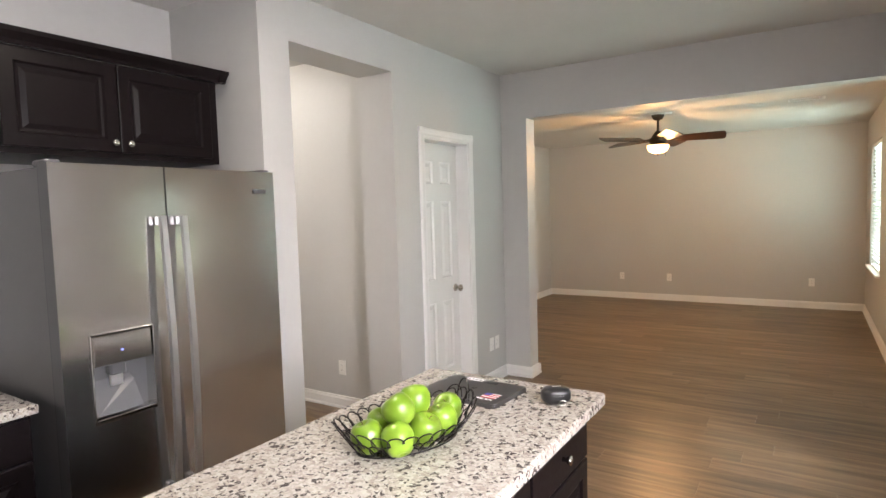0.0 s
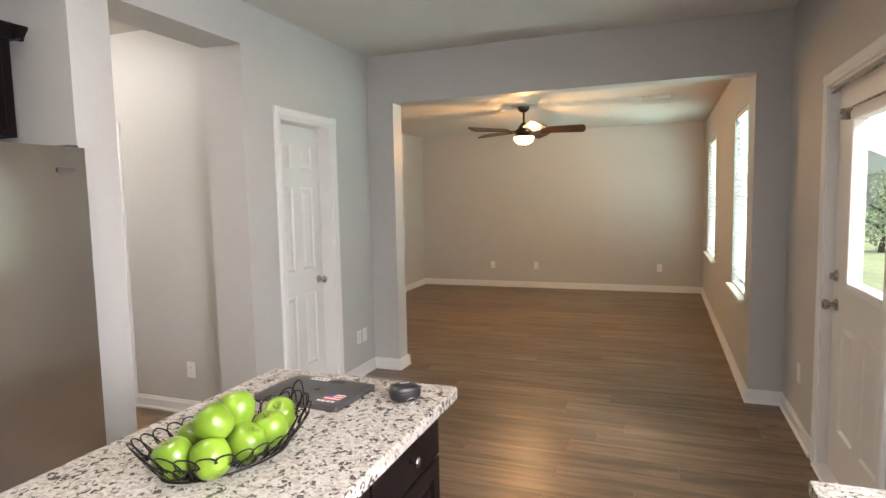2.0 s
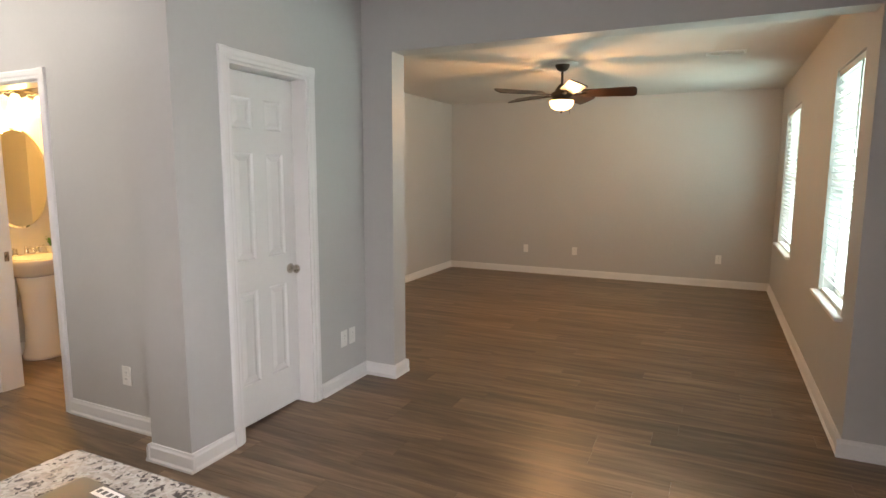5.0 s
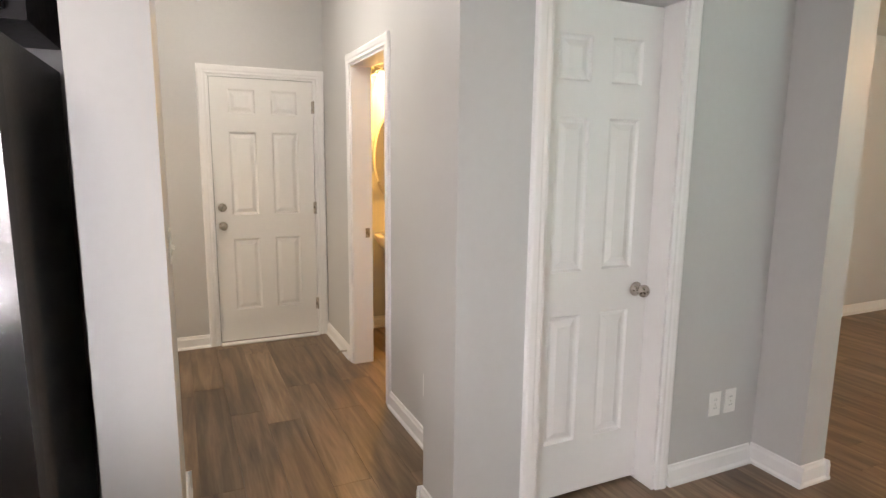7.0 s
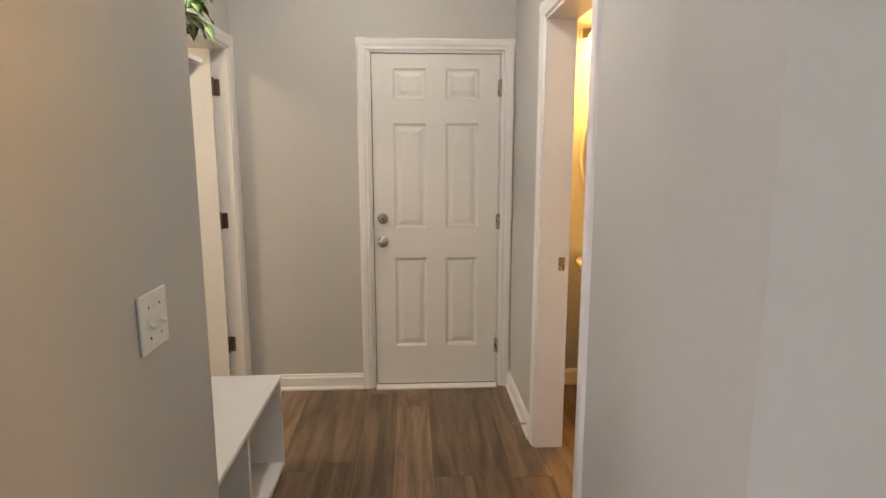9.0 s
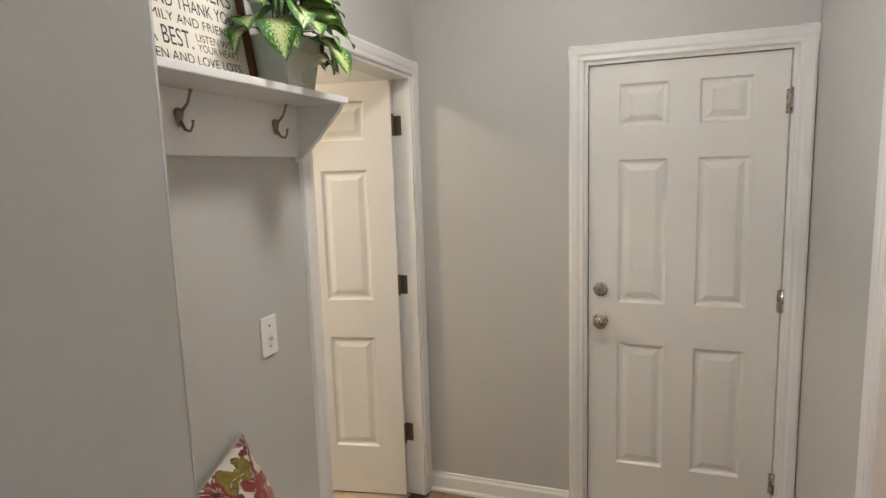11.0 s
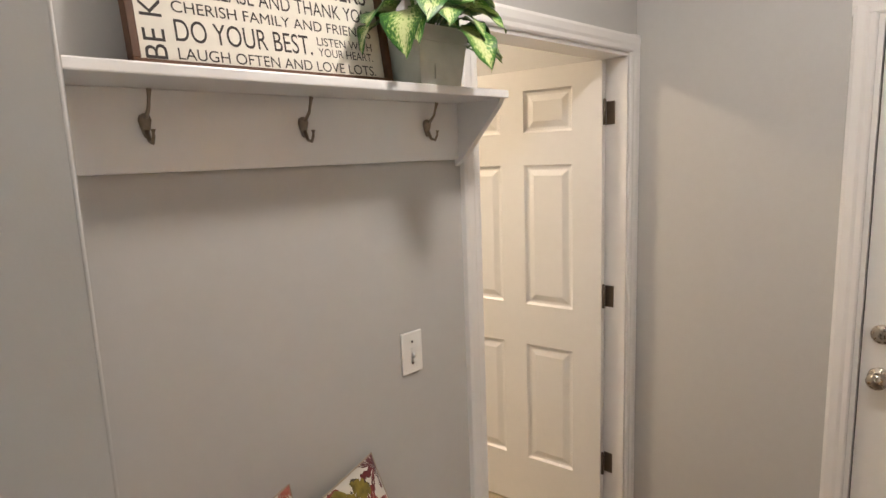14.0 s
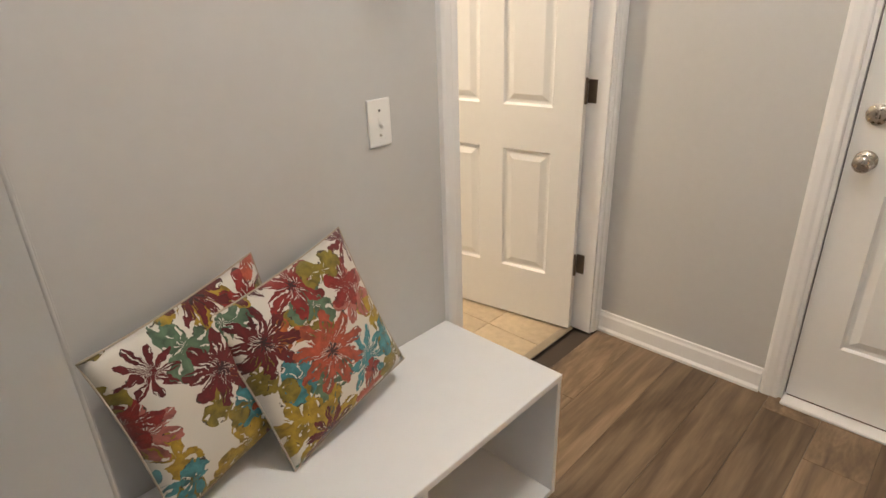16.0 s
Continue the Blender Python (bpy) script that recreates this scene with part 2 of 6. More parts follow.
M_GROUT = mat("tile_joint", (0.40, 0.31, 0.20), 0.8, grain=0.1)
M_SILL = mat("metal_threshold", (0.42, 0.36, 0.28), 0.4, 0.8, grain=0.1)
M_SWEEP = mat("brown_rubber", (0.075, 0.028, 0.018), 0.7, grain=0.15, scale=60)
M_DARKWOOD = mat("walnut_frame", (0.085, 0.034, 0.013), 0.6, grain=0.4, scale=45, bump=0.2, bscale=120)


def glass():
    m = bpy.data.materials.new("window_glass")
    m.use_nodes = True
    b = m.node_tree.nodes["Principled BSDF"]
    b.inputs["Transmission Weight"].default_value = 1.0
    b.inputs["Roughness"].default_value, b.inputs["IOR"].default_value = 0.0, 1.05
    b.inputs["Base Color"].default_value = (0.97, 1.0, 0.99, 1)
    return m


M_GLASS = glass()

# ---- mesh helpers ----


def B():
    return bmesh.new()


def box(bm, lo, hi, bevel=0.0, seg=1):
    x0, y0, z0 = lo
    x1, y1, z1 = hi
    v = [bm.verts.new(p) for p in ((x0, y0, z0), (x1, y0, z0), (x1, y1, z0), (x0, y1, z0), (x0, y0, z1), (x1, y0, z1), (x1, y1, z1), (x0, y1, z1))]
    f = [bm.faces.new([v[i] for i in q]) for q in ((0, 3, 2, 1), (4, 5, 6, 7), (0, 1, 5, 4), (1, 2, 6, 5), (2, 3, 7, 6), (3, 0, 4, 7))]
    if bevel:
        edges = list({e for q in f for e in q.edges})
        bmesh.ops.bevel(bm, geom=edges, offset=bevel, segments=seg, affect="EDGES", profile=0.5)
    return bm


def lathe(bm, prof, place=(0, 0, 0), axis="z", n=20):
    """Turns (radius, height) pairs about an axis."""
    rings = []
    for r, h in prof:
        ring = []
        for k in range(n):
            a = 2 * math.pi * k / n
            c, s = r * math.cos(a), r * math.sin(a)
            p = {"z": (c, s, h), "x": (h, c, s), "y": (s, h, c)}[axis]
            ring.append(bm.verts.new(Vector(p) + Vector(place)))
        rings.append(ring)
    for a, b in zip(rings, rings[1:]):
        for k in range(n):
            bm.faces.new((a[k], a[(k + 1) % n], b[(k + 1) % n], b[k]))
    bm.faces.new(rings[0][::-1])
    bm.faces.new(rings[-1])
    for f in bm.faces:
        f.smooth = True
    return bm


def tube(bm, pts, r, n=8, closed=False):
    """A round rod along points."""
    pts = [Vector(p) for p in pts]
    rings = []
    up = Vector((0.13, 0.21, 0.97))
    for i, p in enumerate(pts):
        a = pts[i - 1] if (i or closed) else p
        b = pts[(i + 1) % len(pts)] if (i + 1 < len(pts) or closed) else p
        d = (b - a).normalized()
        s = d.cross(up).normalized()
        t = s.cross(d)
        rr = r[i] if isinstance(r, (list, tuple)) else r
        rings.append([bm.verts.new(p + rr * (math.cos(2 * math.pi * k / n) * s + math.sin(2 * math.pi * k / n) * t)) for k in range(n)])
    pairs = list(zip(rings, rings[1:])) + ([(rings[-1], rings[0])] if closed else [])
    for a, b in pairs:
        for k in range(n):
            f = bm.faces.new((a[k], a[(k + 1) % n], b[(k + 1) % n], b[k]))
            f.smooth = True
    if not closed:
        bm.faces.new(rings[0][::-1])
        bm.faces.new(rings[-1])
    return bm


def sweep(bm, prof, a, b, out):
    """A moulding: profile pairs (depth out of the wall, height along up) drawn from a to b; out: the way off the wall; up is worked out."""
    a, b, out = Vector(a), Vector(b), Vector(out)
    up = Vector((0, 0, 1)) if abs((b - a).normalized().z) < 0.5 else (b - a).normalized().cross(out)
    ra = [bm.verts.new(a + out * d + up * h) for d, h in prof]
    rb = [bm.verts.new(b + out * d + up * h) for d, h in prof]
    k = len(prof)
    for i in range(k):
        bm.faces.new((ra[i], ra[(i + 1) % k], rb[(i + 1) % k], rb[i]))
    bm.faces.new(ra[::-1])
    bm.faces.new(rb)
    return bm


def mesh_of(name, bm, material):
    bmesh.ops.recalc_face_normals(bm, faces=bm.faces[:])
    me = bpy.data.meshes.new(name)
    bm.to_mesh(me)
    bm.free()
    me.materials.append(material)
    return me


def part(name, bm, material, parent=None, label=""):
    ob = new(name, mesh_of(name, bm, material))
    ob.parent = parent
    if label:
        ob["label"] = label
    return ob


def thing(name, label, category, place=(0, 0, 0), turn=0.0, group="", kind=""):
    ob = new(name)
    ob.empty_display_size = 0.1
    ob.matrix_world = pose(*place, 0, 0, turn)
    return tagged(ob, label, category, group, kind)


def single(name, bm, material, label, category, group="", kind=""):
    return tagged(part(name, bm, material), label, category, group, kind)

# ---- plan ----
WX, PY, HN, HS, NB, EX = -2.40, 6.61, 5.195, 4.085, 3.58, -5.232
PT, HT = 0.17, 0.135
OX0, OX1 = -2.155, 0.61
KE, LE, LW, LY = 0.83, 0.61, -3.90, 11.465
CK, CL = 2.74, 2.56
NX = -3.195


def slab_wall(name, axis, c0, c1, u0, u1, z1, holes=(), label="painted drywall wall, pale grey"):
    """A wall between c0 and c1 of its thickness, from u0 to u1 along it, with holes (u0, u1, z0, z1)."""
    bm = B()
    us = sorted({u0, u1, *[h[0] for h in holes], *[h[1] for h in holes]})
    for a, b in zip(us, us[1:]):
        mid = (a + b) / 2
        zs, lo = [], -0.03
        for h in sorted((h for h in holes if h[0] <= mid <= h[1]), key=lambda h: h[2]):
            if h[2] > lo:
                zs.append((lo, h[2]))
            lo = h[3]
        if lo < z1:
            zs.append((lo, z1))
        for p, q in zs:
            if axis == "x":
                box(bm, (c0, a, p), (c1, b, q))
            else:
                box(bm, (a, c0, p), (b, c1, q))
    bmesh.ops.remove_doubles(bm, verts=bm.verts[:], dist=1e-5)
    dup = {}
    for f in bm.faces:
        dup.setdefault(tuple(round(v, 4) for v in f.calc_center_median()), []).append(f)
    inner = [f for fs in dup.values() if len(fs) > 1 for f in fs]
    if inner:
        bmesh.ops.delete(bm, geom=inner, context="FACES_ONLY")
    return single(name, bm, M_WALL, label, "wall", kind="structure")


H = 2.9
# kitchen
slab_wall("wall_kitchen_west", "x", WX - 0.11, WX, 4.99, PY, H, [(5.345, 5.985, -0.03, 2.086)])
slab_wall("wall_hall_header", "x", WX - 0.29, WX, HS, 4.99, H, [(HS, 4.99, -0.03, 2.482)])
slab_wall("wall_hall_jamb", "x", WX - 0.29, WX - 0.11, 4.99, HN + HT, H)
slab_wall("wall_pier", "y", 3.88, HS, NX + 0.0, WX, H)
slab_wall("wall_alcove_back", "x", NX, -3.14, -0.1, 3.88, H)
slab_wall("wall_kitchen_south", "y", -0.2, -0.1, NX, 1.0, H)
slab_wall("wall_kitchen_east", "x", KE, KE + 0.12, -0.2, PY, H, [(4.707, 5.652, -0.03, 2.06), (1.75, 3.05, 1.1, 2.2)])
# opening between kitchen and living room
slab_wall("wall_opening", "y", PY, PY + PT, LW - 0.1, KE + 0.12, H, [(OX0, OX1, -0.03, 2.335)])
# living room
slab_wall("wall_living_west", "x", LW - 0.1, LW, PY + PT, LY + 0.1, H)
slab_wall("wall_living_north", "y", LY, LY + 0.1, LW, LE + 0.16, H)
W_NEAR, W_FAR = (6.92, 7.76), (9.56, 10.78)
WZ = (0.70, 2.19)
slab_wall("wall_living_east", "x", LE, LE + 0.16, PY + PT, LY, H, [(*W_NEAR, *WZ), (*W_FAR, *WZ)])
# hall, niche, bath and laundry
slab_wall("wall_hall_north", "y", HN, HN + HT, EX, WX - 0.29, H, [(-4.455, -3.735, -0.03, 2.05)])
slab_wall("wall_hall_end", "x", EX - 0.12, EX, 1.3, 7.1, H, [(4.347, 5.128, -0.03, 2.03)])
slab_wall("wall_niche_back", "y", NB - 0.11, NB, EX, NX, H, [(-5.175, -4.30, -0.03, 2.03)])
slab_wall("wall_bath_north", "y", 7.0, 7.1, EX, -2.8, H)
slab_wall("wall_bath_east", "x", -2.9, -2.8, HN + HT, 7.0, H)
slab_wall("wall_pantry_back", "x", -2.8, -2.79, HN + HT, PY, H)
slab_wall("wall_laundry_south", "y", 1.2, 1.3, EX - 0.12, -3.3, H)
slab_wall("wall_laundry_east", "x", -3.34, NX, 1.3, NB - 0.11, H)


def ceiling(name, x0, y0, x1, y1, z):
    single(name, box(B(), (x0, y0, z), (x1, y1, z + 0.12)), M_CEIL, "flat white textured ceiling", "ceiling", kind="structure")


ceiling("ceiling_kitchen", -3.25, -0.15, KE + 0.06, PY + 0.004, CK)
ceiling("ceiling_living", LW - 0.05, PY + PT - 0.004, LE + 0.1, LY + 0.05, CL)
ceiling("ceiling_hall", EX - 0.06, 1.25, WX - 0.286, 7.05, CK - 0.01)

single("floor", box(B(), (EX - 0.1, -0.2, -0.09), (KE + 0.12, LY + 0.1, -0.012)), M_SUB, "dark subfloor below wood-look planks", "floor", kind="structure")

# ---- baseboards and casings ----
BASE = [(0, 0), (0.024, 0), (0.024, 0.012), (0.016, 0.022), (0.014, 0.075), (0.009, 0.084), (0.007, 0.096), (0, 0.098)]
CASE = [(0, 0), (0.010, 0), (0.014, 0.006), (0.013, 0.020), (0.017, 0.030), (0.018, 0.052), (0.014, 0.062), (0, 0.066)]
boards = B()


def base(a, b, out):
    sweep(boards, BASE, (*a, 0.0), (*b, 0.0), (*out, 0))


P = 0.024
base((WX, 4.99), (WX, 5.272), (1, 0))
base((WX, 6.06), (WX, PY - P), (1, 0))
base((WX, PY), (OX0 + P, PY), (0, -1))
base((OX0, PY), (OX0, PY + PT), (1, 0))
base((OX1 - P, PY), (KE, PY), (0, -1))
base((OX1, PY), (OX1, PY + PT), (-1, 0))
base((KE, 5.727), (KE, PY - P), (-1, 0))
base((LW, LY), (LE, LY), (0, -1))
base((LW, PY + PT), (LW, LY - P), (1, 0))
base((LE, PY + PT), (LE, LY - P), (-1, 0))
base((LW, PY + PT), (OX0 + P, PY + PT), (0, 1))
base((WX + P, 4.99), (WX - 0.29, 4.99), (0, -1))
base((WX - 0.29, HN), (-3.669, HN), (0, -1))
base((WX - 0.29, 4.99 - P), (WX - 0.29, HN), (-1, 0))
base((-4.521, HN), (EX, HN), (0, -1))
base((WX + P, HS), (NX, HS), (0, 1))
base((WX, 3.88), (WX, HS), (1, 0))
base((NX, HS + P), (NX, 4.02), (-1, 0))
base((EX, NB), (EX, 4.281), (1, 0))
base((EX, 1.3), (EX, NB - 0.11), (1, 0))
base((EX, HN + HT), (EX, 7.0), (1, 0))
base((EX, 1.3), (-3.34, 1.3), (0, 1))
single("baseboard", boards, M_TRIM, "white painted baseboards with a shoe moulding", "baseboard", kind="structure")


def casing(name, axis, c, out, u0, u1, top, jamb, floor=0.0, label="white painted door casing with moulded profile"):
    """The frame round an opening u0..u1 in the wall face c, and the lining of depth jamb behind it."""
    t = thing(name, label, "door frame", kind="structure")
    o = (out, 0, 0) if axis == "x" else (0, out, 0)
    P3 = (lambda u, z: (c, u, z)) if axis == "x" else (lambda u, z: (u, c, z))
    for nm, u, sgn in (("casing_side", u0, -1), ("casing_side", u1, 1)):
        bm = B()
        up = Vector((0, 0, 1)).cross(Vector(o))
        ax = up.y if axis == "x" else up.x
        prof = [(d, h * sgn * (1 if ax > 0 else -1)) for d, h in CASE]
        sweep(bm, prof, P3(u, floor), P3(u, top + 0.066), o)
        part(nm, bm, M_TRIM, t)
    bm = B()
    sweep(bm, [(d + 0.001, h) for d, h in CASE], P3(u0 - 0.066, top), P3(u1 + 0.066, top), o)
    part("casing_head", bm, M_TRIM, t)
    bm = B()
    k = 0.014
    lo, hi = sorted((c + out * 0.002, c - out * jamb))
    for a, b, z0, z1 in ((u0 - 0.004, u0 + k, floor, top), (u1 - k, u1 + 0.004, floor, top), (u0 + k, u1 - k, top - k, top + 0.004)):
        box(bm, (lo, a, z0) if axis == "x" else (a, lo, z0), (hi, b, z1) if axis == "x" else (b, hi, z1))
    part("jamb", bm, M_TRIM, t)
    return t


casing("pantry_door_frame", "x", WX, 1, 5.345, 5.985, 2.086, 0.15)
casing("end_door_frame", "x", EX, 1, 4.347, 5.128, 2.03, 0.09)
casing("bath_door_frame", "y", HN, -1, -4.455, -3.735, 2.05, HT + 0.002)
casing("laundry_door_frame", "y", NB, 1, -5.175, -4.30, 2.03, 0.112)
casing("back_door_frame", "x", KE, -1, 4.707, 5.652, 2.06, 0.12)

# ---- doors ----
PANELS = [(0.245, 0.80), (0.985, 1.60), (1.735, 1.91)]


def rings(bm, u0, u1, z0, z1, steps, face_y=0.0):
    """Concentric rectangles (inset, depth) in the plane y, joined ring to ring; the last is closed."""
    last = None
    for ins, d in steps:
        r = [bm.verts.new(p) for p in ((u0 + ins, face_y + d, z0 + ins), (u1 - ins, face_y + d, z0 + ins), (u1 - ins, face_y + d, z1 - ins), (u0 + ins, face_y + d, z1 - ins))]
        if last:
            for k in range(4):
                bm.faces.new((last[k], last[(k + 1) % 4], r[(k + 1) % 4], r[k]))
        last = r
    return last


def panel_door(t, w, h, thick, columns, rows, material):
    """A moulded door: width along x, face at y=0 looking to -y, thickness to +y. Panels are parts of their own."""
    bm = B()
    xs = sorted({0, w, *[v for c in columns for v in c]})
    zs = sorted({0, h, *[v for r in rows for v in r]})
    for a, b in zip(xs, xs[1:]):
        for c, d in zip(zs, zs[1:]):
            if (a, b) in columns and (c, d) in rows:
                for fy, s in ((0, 1), (thick, -1)):
                    rings(bm, a, b, c, d, [(0, 0), (0.009, 0.010 * s), (0.016, 0.011 * s), (0.016, 0.016 * s)], fy)
                continue
            for fy in (0, thick):
                bm.faces.new([bm.verts.new(p) for p in ((a, fy, c), (b, fy, c), (b, fy, d), (a, fy, d))])
    for q in (((0, 0, 0), (w, 0, 0), (w, thick, 0), (0, thick, 0)), ((0, 0, h), (w, 0, h), (w, thick, h), (0, thick, h)), ((0, 0, 0), (0, thick, 0), (0, thick, h), (0, 0, h)), ((w, 0, 0), (w, thick, 0), (w, thick, h), (w, 0, h))):
        bm.faces.new([bm.verts.new(p) for p in q])
    bmesh.ops.remove_doubles(bm, verts=bm.verts[:], dist=1e-5)
    body = part("slab", bm, material, t)
    for a, b in columns:
        for c, d in rows:
            bm = B()
            top = rings(bm, a + 0.016, b - 0.016, c + 0.016, d - 0.016, [(0, 0.011), (0.005, 0.011), (0.030, 0.002)])
            bm.faces.new(top)
            bot = rings(bm, a + 0.016, b - 0.016, c + 0.016, d - 0.016, [(0, thick - 0.011), (0.005, thick - 0.011), (0.030, thick - 0.002)])
            bm.faces.new(bot)
            part("panel", bm, material, t)
    return body


def knob(t, x, z, y=0.0, s=-1, name="door_knob"):
    """A round knob with its rose, off the face towards s along y."""
    k = part(name, lathe(B(), [(0.031, 0), (0.032, 0.004 * s), (0.026, 0.010 * s), (0.012, 0.012 * s), (0.012, 0.030 * s), (0.020, 0.036 * s), (0.0275, 0.046 * s), (0.0275, 0.056 * s), (0.021, 0.064 * s), (0.006, 0.067 * s)], (x, y, z), "y", 24), M_NICKEL, t, "satin nickel door knob")
    return k


def deadbolt(t, x, z, y=0.0, s=-1):
    d = part("deadbolt", lathe(B(), [(0.031, 0), (0.032, 0.006 * s), (0.027, 0.014 * s), (0.012, 0.016 * s)], (x, y, z), "y", 24), M_NICKEL, t, "round nickel deadbolt")
    part("thumb_turn", box(B(), (x - 0.005, y + min(0.012 * s, 0.034 * s), z - 0.017), (x + 0.005, y + max(0.012 * s, 0.034 * s), z + 0.017), 0.002), M_NICKEL, d)


def hinge(t, place, material=M_NICKEL, leaf=(1, 0)):
    x, y, z = place
    bm = B()
    lathe(bm, [(0.0068, -0.046), (0.0068, 0.046)], (x, y, z), "z", 10)
    lathe(bm, [(0.004, 0.046), (0.007, 0.048), (0.004, 0.054)], (x, y, z), "z", 10)
    lx, ly = leaf
    a, b = (x, y), (x + 0.034 * lx, y + 0.034 * ly)
    box(bm, (min(a[0], b[0]) - 0.0015, min(a[1], b[1]) - 0.0015, z - 0.044), (max(a[0], b[0]) + 0.0015, max(a[1], b[1]) + 0.0015, z + 0.044))
    part("hinge", bm, material, t, "nickel butt hinge")


def strips(w, side, gap):
    c = (w - 2 * side - gap) / 2
    return [(side, side + c), (side + c + gap, w - side)]


def end_door():
    w = 0.745
    # local x runs along world +y, the face looks to world +x
    t = thing("door_end", "closed white six-panel steel door with deadbolt and knob", "door", (EX - 0.012, 4.365, 0.021), 90, kind="structure")
    panel_door(t, w, 1.992, 0.044, strips(w, 0.122, 0.115), PANELS, M_DOOR)
    knob(t, 0.052, 0.902)
    deadbolt(t, 0.052, 1.042)
    part("latch_plate", box(B(), (-0.004, 0.004, 0.877), (0.002, 0.036, 0.932)), M_DGREY, t)
    for z in (0.24, 1.02, 1.80):
        hinge(t, (w + 0.006, -0.009, z), M_NICKEL, (0, 0))
        part("hinge_leaf", box(B(), (w - 0.012, -0.003, z - 0.046), (w + 0.018, -0.0005, z + 0.046), 0.0008), M_NICKEL, t)
    # near-black strips paint the shadow line in the gap round the slab
    part("gap_shade_strip", box(B(), (-0.0035, 0.006, 0.0), (-0.0005, 0.04, 1.992)), M_SLOT, t, "dark strip for the shadow in the door gap")
    part("gap_shade_strip", box(B(), (0.0, 0.006, 1.9925), (w, 0.04, 1.9955)), M_SLOT, t, "dark strip for the shadow in the door gap")
    part("door_sweep", box(B(), (0.004, 0.002, -0.0065), (w - 0.004, 0.034, -0.0005)), M_SWEEP, t, "brown rubber sweep under the door")
    sill = single("door_threshold", box(B(), (EX - 0.10, 4.362, 0.0), (EX + 0.045, 5.113, 0.014), 0.004), M_TRIM, "white threshold strip under the end door", "threshold", kind="structure")
    return t


def pantry_door():
    w = 0.606
    t = thing("door_pantry", "closed narrow white six-panel pantry door", "door", (WX - 0.106, 5.362, 0.018), 90, kind="structure")
    panel_door(t, w, 2.048, 0.035, strips(w, 0.098, 0.10), PANELS, M_DOOR)
    knob(t, w - 0.062, 0.885)
    return t


def laundry_door():
    w = 0.81
    # hinged at the far jamb, swung into the laundry room
    t = thing("door_laundry", "white six-panel interior door standing open into the laundry", "door", (-5.150, NB - 0.085, 0.014), -80, kind="structure")
    panel_door(t, w, 1.995, 0.035, strips(w, 0.125, 0.115), PANELS, M_DOOR)
    for z in (0.311, 1.052, 1.796):
        hinge(t, (-0.004, 0.020, z), M_HINGE, (0, 0))
    for z in (0.325, 1.066, 1.810):
        single("jamb_hinge_leaf", box(B(), (-5.1625, NB - 0.086, z - 0.045), (-5.1585, NB - 0.048, z + 0.045), 0.001), M_HINGE, "dark bronze hinge leaf on the laundry door jamb", "hinge", kind="structure")
    return t


end_door()
pantry_door()
laundry_door()

# rounded corner bead where the pier meets the niche
single("trim_corner_bead", tube(B(), [(NX + 0.0035, HS - 0.0035, 0.14), (NX + 0.0035, HS - 0.0035, 2.5)], 0.0041, 12), M_WALL, "rounded painted wall corner beside the niche", "wall trim", kind="structure")

# ---- kitchen ----


def cab_front(t, name, axis, c, out, u0, u1, z0, z1, knob_at=None):
    """A raised-panel cabinet door or drawer front as a part, with its knob below it."""
    bm = B()
    top = rings(bm, u0, u1, z0, z1, [(0, 0.02), (0, 0), (0.004, -0.002), (0.052, -0.002), (0.060, 0.006), (0.072, 0.008), (0.092, 0.001)] if z1 - z0 > 0.25 else [(0, 0.02), (0, 0), (0.004, -0.002), (0.022, -0.002)])
    bm.faces.new(top)
    m = Matrix(((0, -out * 1.0, 0, c), (1, 0, 0, 0), (0, 0, 1, 0), (0, 0, 0, 1))) if axis == "x" else Matrix.Translation((0, c, 0))
    bm.transform(m)
    d = part(name, bm, M_ESP, t)
    if knob_at:
        u, z = knob_at
        part("cabinet_knob", lathe(B(), [(0.008, 0), (0.006, 0.012 * out), (0.013, 0.018 * out), (0.016, 0.024 * out), (0.014, 0.029 * out), (0.004, 0.031 * out)], (c + out * 0.002, u, z), "x", 16), M_CHROME, d, "small round nickel knob")
    return d


def island():
    t = thing("kitchen_island", "espresso kitchen island base with drawers and doors", "island", (0, 0, 0))
    body = B()
    box(body, (-1.27, 1.72, 0.10), (-0.677, 3.725, 0.865))
    box(body, (-1.27, 1.76, 0.0), (-0.745, 3.68, 0.10))
    part("body", body, M_ESP, t)
    for u0, u1 in ((3.255, 3.715), (2.785, 3.245), (2.315, 2.775), (1.765, 2.305)):
        cab_front(t, "drawer", "x", -0.657, 1, u0, u1, 0.70, 0.85, ((u0 + u1) / 2, 0.775))
        cab_front(t, "cabinet_door", "x", -0.657, 1, u0, u1, 0.115, 0.69, (u0 + 0.05, 0.62))
    bm = B()
    box(bm, (-1.335, 1.66, 0.867), (-0.61, 3.79, 0.902))
    vert = [e for e in bm.edges if abs(e.verts[0].co.z - e.verts[1].co.z) > 0.01]
    bmesh.ops.bevel(bm, geom=vert, offset=0.022, segments=5, affect="EDGES", profile=0.5)
    top = [e for e in bm.edges if e.verts[0].co.z > 0.9 and e.verts[1].co.z > 0.9]
    bmesh.ops.bevel(bm, geom=top, offset=0.006, segments=2, affect="EDGES", profile=0.5)
    single("island_countertop", bm, M_GRANITE, "speckled white and black polished granite island countertop", "countertop")


